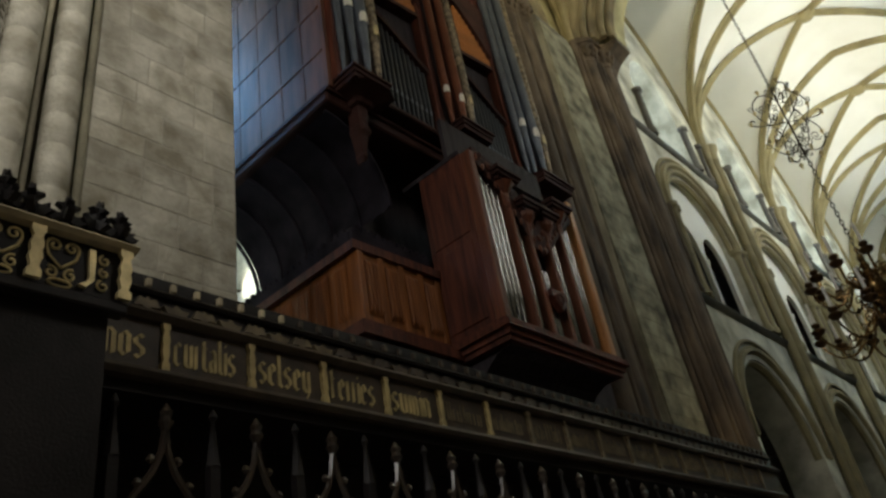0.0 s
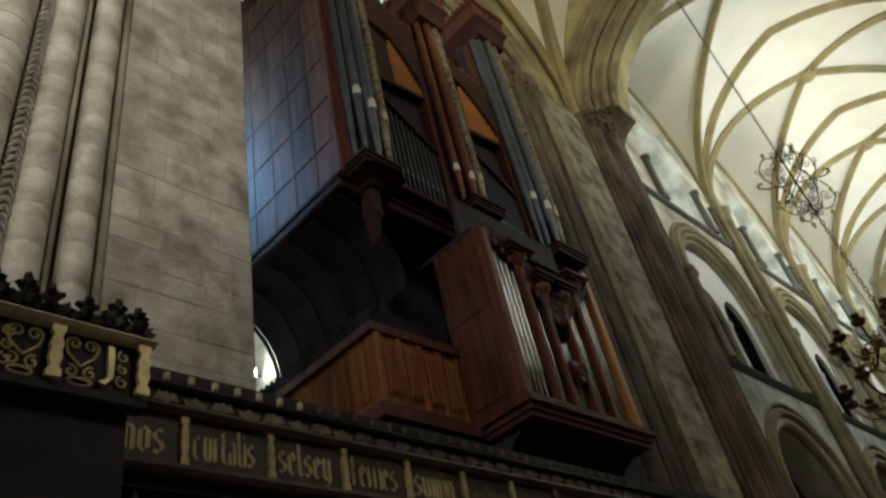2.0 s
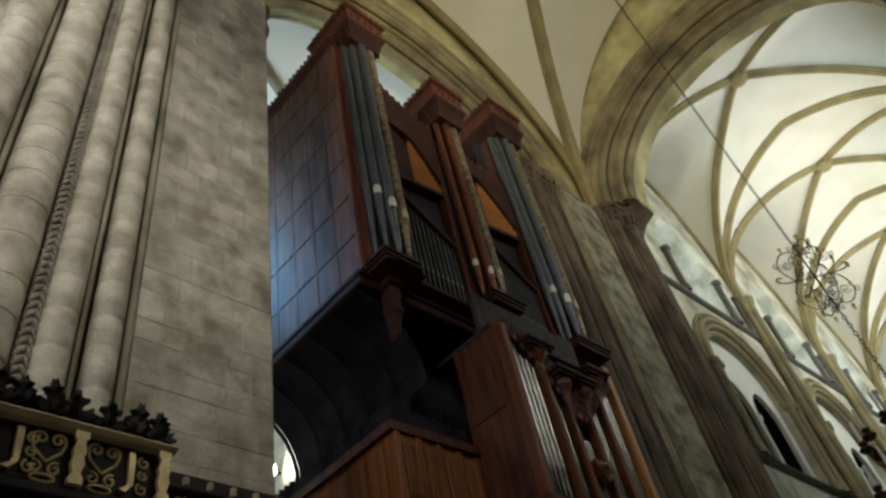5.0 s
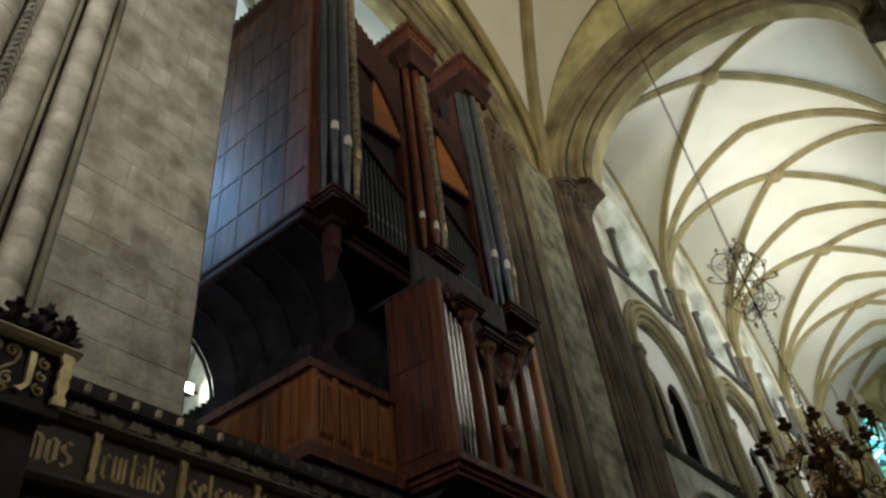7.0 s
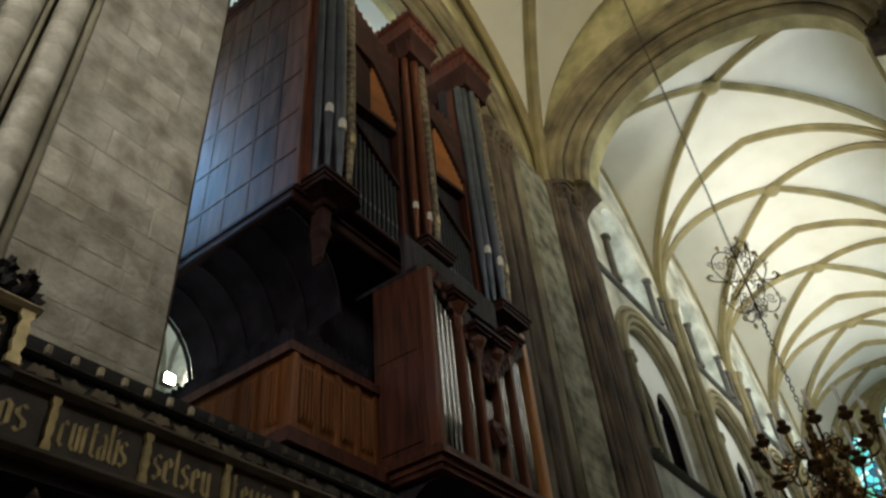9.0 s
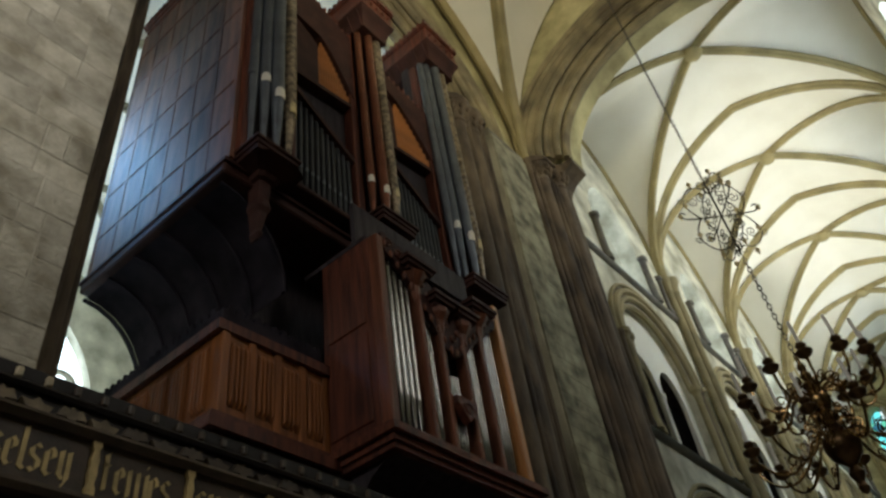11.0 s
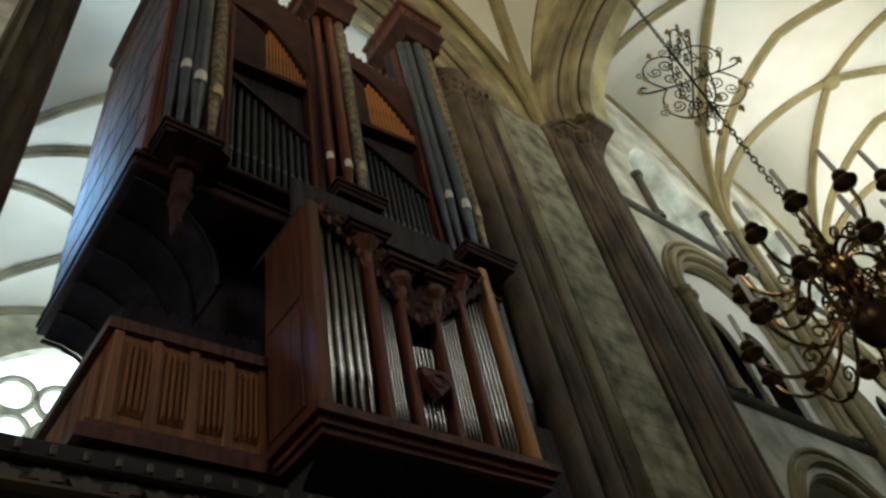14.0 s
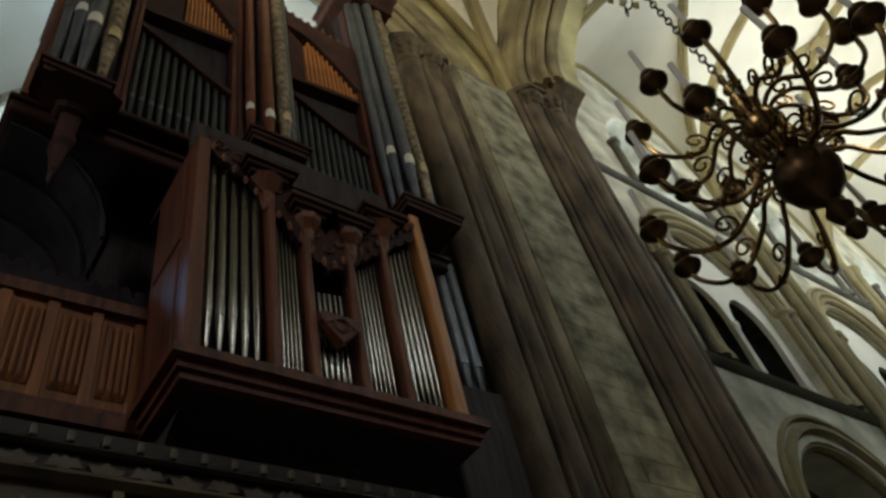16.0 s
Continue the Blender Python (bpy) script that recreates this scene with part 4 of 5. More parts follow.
# flats between the towers: lower pipes under a sloping rail, upper pipes with warm light put into their orange colour
# in a slanting frame, dipping cresting
def flat(x0, x1, topl, topr, s0):
    n = 11
    opart("flat_back", box(bmesh.new(), x0, x1, 4.73, 4.95, 8.3, 12.4), SHADEOAK)
    for x in (x0 + 0.03, x1 - 0.03):
        opart("flat_post", box(bmesh.new(), x - 0.03, x + 0.03, 4.56, 4.72, 8.3, 12.3, 0.01), OAK)
    for i in range(n):
        s = (i + 0.5) / n
        x = x0 + 0.07 + (x1 - x0 - 0.14) * s
        organ_pipe(organ, x, 4.66, 8.32, 10.25 - 0.7 * s, 0.036, 8.82 - 0.06 * s, DARKPIPE, PIPE)
    for i in range(12):
        s = (i + 0.5) / 12
        x = x0 + s0 * (x1 - x0) + (0.96 - s0) * (x1 - x0) * s
        organ_pipe(organ, x, 4.62, 10.68 + 0.15 * s, 12.0 - 1.0 * s ** 1.3 - (0.22 if i == 0 else 0), 0.44 * (0.96 - s0) * (x1 - x0) / 12, 10.84 + 0.1 * s, WARMPIPE)
    for a, b, w in (((x0, 10.26), (x1, 9.5), 0.10), ((x0, 10.6), (x1, 10.78), 0.08)):
        bm = slab(bmesh.new(), [a, b, (b[0], b[1] + w), (a[0], a[1] + w)], 4.57, 4.73)
        opart("sloping_rail", bm, UPPEROAK)
    bm = slab(bmesh.new(), [(x0, 10.68), (x0 + (s0 - 0.02) * (x1 - x0), 10.7), (x0 + (s0 - 0.02) * (x1 - x0), 11.75), (x0, 12.1)], 4.58, 4.70)
    opart("pierced_panel", bm, UPPEROAK)
    out = [(x0 + (x1 - x0) * i / 12, topl + (topr - topl) * (i / 12) ** 0.6) for i in range(13)]
    low = [(x1 - (x1 - x0) * (1 - s0) * i / 6, 11.0 + 0.98 * (1 - (1 - i / 6) ** 1.3)) for i in range(7)]
    bm = slab(bmesh.new(), out + low + [(x0, 12.05)], 4.54, 4.72)
    opart("carved_head", bm, UPPEROAK)
    for i in range(9):
        xx = x0 + 0.08 + (x1 - x0 - 0.16) * i / 8
        zz = topl + (topr - topl) * ((xx - x0) / (x1 - x0)) ** 0.6
        opart("crest_leaf", crest(bmesh.new(), xx - 0.06, xx + 0.06, 4.6, zz - 0.02, 0.12, 0.3, t=0.07), OAK)
    opart("flat_sill", box(bmesh.new(), x0, x1, 4.52, 4.73, 8.28, 8.37, 0.02), UPPEROAK)


flat(5.39, 6.57, 13.3, 12.65, 0.44)
flat(7.25, 8.40, 12.55, 12.3, 0.26)

# underside: curved coving down to a recessed core, both coloured dark for shade
core = opart("core", box(bmesh.new(), 5.55, 9.2, 5.5, 7.2, 4.6, 8.12), SHADEOAK)
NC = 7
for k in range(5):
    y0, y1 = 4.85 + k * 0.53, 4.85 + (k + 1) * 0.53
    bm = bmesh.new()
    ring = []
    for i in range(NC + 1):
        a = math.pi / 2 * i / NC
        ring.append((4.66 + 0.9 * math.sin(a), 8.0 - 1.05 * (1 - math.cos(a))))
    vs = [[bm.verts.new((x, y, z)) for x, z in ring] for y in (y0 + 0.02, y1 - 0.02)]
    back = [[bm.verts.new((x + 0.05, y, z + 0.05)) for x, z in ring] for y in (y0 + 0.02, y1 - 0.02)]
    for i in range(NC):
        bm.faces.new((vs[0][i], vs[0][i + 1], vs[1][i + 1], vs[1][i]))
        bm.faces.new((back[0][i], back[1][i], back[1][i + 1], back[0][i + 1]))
    opart("coving_panel", bm, COVESHADE, "", True)
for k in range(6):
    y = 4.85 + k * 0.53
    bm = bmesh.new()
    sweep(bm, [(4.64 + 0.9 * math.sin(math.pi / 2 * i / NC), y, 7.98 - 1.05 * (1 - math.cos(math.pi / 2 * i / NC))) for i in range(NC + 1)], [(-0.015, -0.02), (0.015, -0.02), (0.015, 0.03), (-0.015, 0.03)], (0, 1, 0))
    opart("coving_rib", bm, COVESHADE)

# gallery front under the case
gallery = thing("organ_gallery", "reddish oak gallery front with linenfold panels below the organ case", "gallery", (5.3, 5.6, 4.6))


def linen(parent, ax, a0, a1, fixed, z0, z1, out):
    """A linenfold panel: four upright folds, pointed at both ends."""
    w = (a1 - a0) / 4
    for k in range(4):
        c = a0 + w * (k + 0.5)
        bm = bmesh.new()
        prof = [(-w * 0.42, 0), (-w * 0.2, out), (w * 0.2, out), (w * 0.42, 0)]
        rings = []
        for z, s in ((z0, 0.2), (z0 + 0.05, 1), (z1 - 0.05, 1), (z1, 0.2)):
            if ax == "x":
                rings.append([bm.verts.new((c + a, fixed - b * s, z)) for a, b in prof])
            else:
                rings.append([bm.verts.new((fixed - b * s, c + a, z)) for a, b in prof])
        for p, q in zip(rings, rings[1:]):
            for i in range(3):
                bm.faces.new((p[i], p[i + 1], q[i + 1], q[i]))
        opart("fold", bm, ORANGE, parent=parent)


bm = box(bmesh.new(), 4.66, 5.95, 4.63, 4.72, 5.02, 5.9)
opart("front_board", bm, ORANGE, parent=gallery)
bm = box(bmesh.new(), 4.66, 4.75, 4.72, 7.0, 5.02, 5.9)
opart("side_board", bm, ORANGE, parent=gallery)
for k in range(4):
    linen(gallery, "x", 4.76 + k * 0.295, 4.95 + k * 0.295, 4.625, 5.16, 5.8, 0.03)
for k in range(7):
    linen(gallery, "y", 4.78 + k * 0.31, 4.98 + k * 0.31, 4.655, 5.16, 5.8, 0.03)
for k in range(5):
    opart("stile", box(bmesh.new(), 4.655 + k * 0.295, 4.735 + k * 0.295, 4.60, 4.63, 5.06, 5.88, 0.008), ORANGE, parent=gallery)
RAILP = [(-0.07, -0.055), (0.05, -0.055), (0.05, -0.01), (0.09, 0.0), (0.09, 0.05), (-0.07, 0.05)]
opart("handrail", sweep(bmesh.new(), [(4.66, 7.0, 5.94), (4.66, 4.63, 5.94), (5.95, 4.63, 5.94)], [(-a, b) for a, b in RAILP]), OAK, parent=gallery)
bm = bmesh.new()
for z0, z1, o in ((5.0, 5.06, 0.04), (4.92, 5.0, 0.12), (4.82, 4.92, 0.18), (4.74, 4.82, 0.10), (4.3, 4.74, 0.02)):
    box(bm, 4.66 - o, 5.93, 4.63 - o, 7.0, z0, z1)
opart("base_moulding", bm, OAK, parent=gallery)
opart("upper_band", box(bmesh.new(), 4.70, 5.93, 4.70, 4.75, 5.99, 6.22, 0.01), COVESHADE, parent=gallery)
opart("upper_band", box(bmesh.new(), 4.70, 4.75, 4.76, 7.0, 5.99, 6.22, 0.01), COVESHADE, parent=gallery)

for k in range(11):
    opart("crest_leaf", crest(bmesh.new(), 4.74 + k * 0.107, 4.847 + k * 0.107, 4.7, 6.21, 0.107, 0.08), COVESHADE, parent=gallery)
for k in range(20):
    opart("crest_leaf", crest(bmesh.new(), 4.80 + k * 0.11, 4.91 + k * 0.11, 4.7, 6.21, 0.11, 0.08, "y"), COVESHADE, parent=gallery)

# positive case standing forward of the gallery
pos = thing("positive_organ", "small forward oak organ case with bright tin pipes", "organ", (7.03, 4.3, 5.06))
PY = 3.84
# right post takes a paler oak for the light falling on it
for x, mat, zt in ((5.97, POSTOAK, 7.33), (6.55, POSTOAK, 7.0), (6.845, POSTOAK, 6.75), (7.24, POSTOAK, 6.75), (7.61, POSTOAK, 7.0), (8.07, LITOAK, 7.42)):
    w = 0.055 if x in (5.97, 8.07) else 0.032
    opart("post", box(bmesh.new(), x - w, x + w, PY - 0.02, PY + 0.12, 5.06, zt, 0.012), mat, parent=pos)
opart("side", box(bmesh.new(), 5.92, 5.97, PY + 0.12, 4.66, 5.06, 7.35, 0.01), OAK, parent=pos)
for z0, z1 in ((5.15, 6.15), (6.25, 7.25)):
    opart("side_panel", box(bmesh.new(), 5.905, 5.93, PY + 0.2, 4.58, z0, z1, 0.008), OAK, parent=pos)
opart("side", box(bmesh.new(), 8.07, 8.12, PY + 0.12, 5.3, 5.06, 7.4, 0.01), OAK, parent=pos)
opart("back", box(bmesh.new(), 5.98, 8.06, PY + 0.34, PY + 0.4, 5.06, 8.1), SHADEOAK, parent=pos)
opart("roof", box(bmesh.new(), 5.93, 8.11, PY + 0.14, 4.95, 7.36, 7.42), SHADEOAK, parent=pos)


def row(x0, x1, n, mouth, topl, topr, r):
    for i in range(n):
        x = x0 + (x1 - x0) * (i + 0.5) / n
        s = (i + 0.5) / n
        organ_pipe(pos, x, PY + 0.1, 5.07, topl + (topr - topl) * s, r, mouth, TINBODY, TINBODY, foot=TINBODY)


row(6.05, 6.50, 5, 5.50, 7.3, 7.0, 0.038)
row(6.60, 6.80, 6, 5.37, 6.85, 6.5, 0.0155)
row(6.90, 7.19, 6, 5.27, 5.48, 5.48, 0.022)
row(6.90, 7.19, 6, 5.72, 6.0, 6.05, 0.018)
row(7.28, 7.57, 7, 5.39, 6.5, 6.78, 0.0185)
row(7.66, 8.0, 6, 5.47, 6.9, 7.15, 0.024)
# rails, the carved bracket in the middle, the dipping carved top
def dip(x, nodes):
    for (a, za), (b, zb) in zip(nodes, nodes[1:]):
        if x <= b:
            return za + (zb - za) * (x - a) / (b - a)
    return nodes[-1][1]


LOWER = ((6.0, 7.26), (6.52, 6.9), (6.85, 6.36), (7.04, 6.24), (7.24, 6.36), (7.6, 6.72), (8.05, 7.12))
UPPER = ((6.0, 7.42), (6.52, 7.3), (6.85, 6.98), (7.04, 6.62), (7.24, 6.92), (7.6, 7.18), (8.05, 7.4))
for a, b in ((6.02, 6.52), (6.58, 6.815), (6.875, 7.21), (7.27, 7.58), (7.64, 8.02)):
    nseg = 24
    xs = [a + (b - a) * i / nseg for i in range(nseg + 1)]
    low = [(x, dip(x, LOWER) - 0.045 * abs(math.sin(math.pi * 3 * (x - a) / (b - a)))) for x in xs]
    high = [(x, dip(x, UPPER) + 0.03 * abs(math.sin(math.pi * 4 * (x - a) / (b - a)))) for x in reversed(xs)]
    opart("carved_board", slab(bmesh.new(), low + high, PY + 0.0, PY + 0.05), UPPEROAK, "carved board with a scalloped edge", parent=pos)
    bm = bmesh.new()
    for k in range(3):
        cx = a + (b - a) * (k + 0.5) / 3
        cz = (dip(cx, LOWER) + dip(cx, UPPER)) / 2
        rr = (b - a) / 7
        tube(bm, [(cx + rr * (1 - j / 16) * math.cos(j * 0.75), PY - 0.012, cz + rr * (1 - j / 16) * math.sin(j * 0.75)) for j in range(15)], 0.013, 5, (0, 1, 0))
    opart("scroll_carving", bm, OAK, parent=pos)
for i in range(22):
    s = i / 21
    x = 6.04 + 1.98 * s
    z = 6.27 + 1.02 * abs(s - 0.5) * 2 - 0.05
    bm = lathe(bmesh.new(), [(0.006, -0.05), (0.018, -0.025), (0.022, 0.0), (0.016, 0.03), (0.006, 0.05)], (x, PY - 0.02, z + 0.0), 6)
    opart("carved_leaf", bm, POSTOAK, parent=pos)
for x, z, w in ((6.52, 7.15, 0.2), (6.88, 6.85, 0.16), (7.28, 6.85, 0.16), (7.64, 7.12, 0.2)):
    bm = band(bmesh.new(), x - w, x + w, PY - 0.1, PY + 0.2, [z - 0.1, z - 0.05, z, z + 0.05], [-0.03, 0.01, 0.04])
    opart("bracket_shelf", bm, UPPEROAK, parent=pos)
    bm = bmesh.new()
    lathe(bm, [(0.02, -0.34), (0.05, -0.26), (0.06, -0.15), (0.12, -0.06), (w * 0.8, 0.0)], (x, PY + 0.02, z - 0.1), 8)
    opart("pendant", bm, POSTOAK, parent=pos)
bm = slab(bmesh.new(), [(6.88, 5.66), (6.88, 5.58), (6.98, 5.46), (7.04, 5.40), (7.10, 5.46), (7.20, 5.58), (7.20, 5.66)], PY - 0.07, PY + 0.02)
opart("shield_bracket", bm, OAK, "carved heart shaped bracket", parent=pos)
bm = bmesh.new()
for sg in (-1, 1):
    tube(bm, [(7.04 + sg * (0.12 - 0.1 * k / 8) * math.cos(k * 0.7), PY - 0.07, 5.55 + 0.06 * math.sin(k * 0.7)) for k in range(9)], 0.015, 6, (0, 1, 0))
opart("scroll", bm, OAK, parent=pos)
for x0, x1, z in ((6.03, 6.52, 5.47), (6.58, 6.82, 5.34), (6.88, 7.2, 5.24), (6.88, 7.2, 5.68), (7.27, 7.58, 5.36), (7.64, 8.02, 5.44)):
    opart("pipe_rail", box(bmesh.new(), x0, x1, PY + 0.135, PY + 0.16, z - 0.02, z + 0.02), OAK, parent=pos)
bm = bmesh.new()
for z0, z1, o in ((5.0, 5.06, 0.04), (4.93, 5.0, 0.1), (4.86, 4.93, 0.05), (4.8, 4.86, 0.02)):
    box(bm, 5.93 - o, 8.12 + o, PY - o, 4.75, z0, z1)
opart("base_moulding", bm, OAK, "stepped oak base moulding", parent=pos)
bm = bmesh.new()
ring = [(PY + 0.05 + 0.6 * math.sin(math.pi / 2 * i / 6), 4.8 - 0.75 * (1 - math.cos(math.pi / 2 * i / 6))) for i in range(7)]
vs = [[bm.verts.new((x, y, z)) for y, z in ring] + [bm.verts.new((x, 4.9, 4.05)), bm.verts.new((x, 4.9, 4.8))] for x in (6.0, 8.06)]
n = len(vs[0])
for i in range(n):
    bm.faces.new((vs[0][i], vs[0][(i + 1) % n], vs[1][(i + 1) % n], vs[1][i]))
bm.faces.new(vs[0])
bm.faces.new(vs[1][::-1])
opart("coved_base", bm, SHADEOAK, parent=pos)
opart("plinth", box(bmesh.new(), 4.7, 11.4, 4.5, 5.4, 0.0, 4.8), SHADEOAK, parent=pos)

# tall grey pedal pipes standing beside the positive, on a boarded chest
ped = thing("pedal_pipes", "tall blue grey metal pipes on a dark oak chest", "organ pipes", (9.3, 5.0, 6.2))
opart("chest", box(bmesh.new(), 8.75, 9.54, 4.72, 5.3, 4.8, 6.3, 0.02), SHADEOAK, parent=ped)
for k, x in enumerate((8.88, 9.07, 9.26, 9.44)):
    organ_pipe(ped, x, 4.9, 6.3, 9.2 - 0.3 * k, 0.085, 6.75, PIPE)

# ---- choir stalls ----
stall = thing("choir_stalls", "dark oak choir stalls with a canopied name board lettered in gold", "choir stalls", (6.6, 4.0, 0))


def spart(name, bm, mat, label="", smooth=False):
    return opart(name, bm, mat, label, smooth, stall)


SYF = 3.65
spart("back", box(bmesh.new(), 1.6, 11.6, 4.3, 4.48, 0, 4.1), STALL)
spart("canopy", box(bmesh.new(), 1.6, 11.6, SYF + 0.05, 4.3, 3.5, 4.0), STALL)
spart("name_board", box(bmesh.new(), 1.55, 11.6, SYF, SYF + 0.05, 3.625, 3.935), STRIP)
bm = sweep(bmesh.new(), [(1.5, SYF, 3.96), (11.65, SYF, 3.96)], [(-0.06, -0.03), (0.03, -0.03), (0.07, 0.0), (0.05, 0.03), (-0.06, 0.03)])
spart("upper_rail", bm, STRIP)
bm = sweep(bmesh.new(), [(1.5, SYF, 3.60), (11.65, SYF, 3.60)], [(-0.06, -0.03), (0.02, -0.03), (0.045, 0.0), (0.03, 0.03), (-0.06, 0.03)])
spart("lower_rail", bm, STRIP)


def baluster(x, y, z0, z1, w, mat, name="baluster"):
    h = z1 - z0
    out = []
    for s, k in ((0, 1.0), (0.12, 1.0), (0.2, 0.55), (0.38, 0.95), (0.5, 0.72), (0.62, 0.95), (0.8, 0.55), (0.88, 1.0), (1, 1.0)):
        out.append((k * w / 2, z0 + s * h))
    bm = slab(bmesh.new(), [(x + a, z) for a, z in out] + [(x - a, z) for a, z in out[::-1]], y - 0.03, y)
    return spart(name, bm, mat)


STEP = 0.592
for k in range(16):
    baluster(2.03 + STEP * k, SYF, 3.63, 3.94, 0.052, GILTPAINT if k < 6 else DIMGILT)


GLYPHS = {
    "n": [[(0, 0), (0, 1)], [(0, 0.88), (0.5, 1), (1, 0.85), (1, 0)]],
    "u": [[(0, 1), (0, 0.12), (0.5, 0), (1, 0.12)], [(1, 1), (1, 0)]],
    "o": [[(0, 0.15), (0, 0.85), (0.5, 1), (1, 0.85), (1, 0.15), (0.5, 0), (0, 0.15)]],
    "s": [[(1, 0.88), (0.5, 1), (0, 0.82), (0.05, 0.6), (0.95, 0.42), (1, 0.18), (0.5, 0), (0, 0.12)]],
    "c": [[(0.9, 0.85), (0.5, 1), (0, 0.85), (0, 0.15), (0.5, 0), (0.9, 0.12)]],
    "e": [[(0, 0.5), (0.9, 0.66), (0.9, 0.86), (0.5, 1), (0, 0.85), (0, 0.15), (0.5, 0), (0.9, 0.12)]],
    "r": [[(0, 0), (0, 1)], [(0, 0.85), (0.7, 1)]],
    "t": [[(0.2, 1.3), (0.2, 0.1), (0.8, 0)], [(-0.1, 0.98), (0.75, 0.98)]],
    "a": [[(0.1, 0.9), (0.6, 1), (1, 0.85), (1, 0)], [(1, 0.55), (0.2, 0.5), (0, 0.25), (0.3, 0), (1, 0.15)]],
    "h": [[(0, 0), (0, 1.5)], [(0, 0.85), (0.5, 1), (1, 0.85), (1, 0)]],
    "l": [[(0, 1.5), (0, 0.1), (0.5, 0)]],
    "i": [[(0, 1), (0, 0)], [(-0.05, 1.25), (0.1, 1.35)]],
    "y": [[(0, 1), (0, 0.15), (0.5, 0)], [(1, 1), (1, 0), (0.3, -0.4)]],
    "f": [[(0.2, 0), (0.2, 1.35), (0.8, 1.5)], [(-0.1, 0.95), (0.75, 0.95)]],
    "m": [[(0, 0), (0, 1)], [(0, 0.88), (0.45, 1), (0.8, 0.85), (0.8, 0)], [(0.8, 0.88), (1.25, 1), (1.6, 0.85), (1.6, 0)]],
}
WIDE = {"l": 0.9, "i": 0.55, "r": 1.05, "t": 1.1, "m": 2.1}


def lettering(text, x0, x1, y, z0, z1, mat):
    """Black letter written with a broad pen, gilt, standing on the board."""
    total = sum(WIDE.get(c, 1.5) for c in text)
    k, h, x = (x1 - x0) / total, z1 - z0, x0
    for c in text:
        bm = bmesh.new()
        for stroke in GLYPHS[c]:
            pts = [(x + a * k * 0.8, z0 + b * h) for a, b in stroke]
            for (ax, az), (bx, bz) in zip(pts, pts[1:]):
                hw = 0.17 * k * (1.5 if abs(bx - ax) < 0.3 * abs(bz - az) else 1.0)
                hz = 0.05 * h
                slab(bm, [(ax - hw, az - hz), (ax + hw, az + hz), (bx + hw, bz + hz), (bx - hw, bz - hz)], y - 0.007, y)
        spart("letter", bm, mat)
        x += WIDE.get(c, 1.5) * k


for k, word in enumerate(("nos", "curtalis", "selsey", "ferries", "sumin")):
    x0 = 2.03 + STEP * (k - 1) + 0.07
    lettering(word, x0 + (0.17 if k == 0 else 0), x0 + STEP - 0.16, SYF, 3.685, 3.835, GILTPAINT)
# further panels: writing too small to read, as upright strokes
for k in range(5, 16):
    bm = bmesh.new()
    x = 2.03 + STEP * (k - 1) + 0.08
    while x < 2.03 + STEP * k - 0.1:
        h = random.choice((0.1, 0.1, 0.13, 0.16))
        box(bm, x, x + 0.018, SYF - 0.006, SYF, 3.70, 3.70 + h)
        x += random.choice((0.035, 0.035, 0.05))
    spart("lettering", bm, DIMGILT)

# carved frieze above the board: leaf scroll, then little battlements
bm = box(bmesh.new(), 1.6, 11.6, SYF + 0.03, SYF + 0.1, 3.98, 4.26)
spart("frieze_back", bm, STALL)
for k in range(52):
    x = 1.72 + 0.19 * k
    bm = bmesh.new()
    up = 1 if k % 2 else -1
    z = 4.04
    out = [(-0.085, -0.02 * up), (-0.05, 0.045 * up), (-0.015, 0.03 * up), (0.0, 0.055 * up), (0.02, 0.03 * up), (0.055, 0.045 * up), (0.085, -0.01 * up), (0.03, -0.015 * up), (0.0, -0.045 * up), (-0.03, -0.015 * up)]
    slab(bm, [(x + a, z + b) for a, b in out], SYF - 0.01, SYF + 0.035)
    spart("leaf", bm, DIMGILT if k < 9 else STRIP)
bm = sweep(bmesh.new(), [(1.6, SYF + 0.02, 4.14), (11.6, SYF + 0.02, 4.14)], [(-0.03, -0.02), (0.02, -0.02), (0.035, 0.0), (0.02, 0.02), (-0.03, 0.02)])
spart("frieze_rail", bm, STALL)
for k in range(60):
    x = 1.74 + 0.163 * k
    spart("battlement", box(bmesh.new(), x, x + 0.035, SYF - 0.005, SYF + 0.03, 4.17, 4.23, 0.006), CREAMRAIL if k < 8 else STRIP)

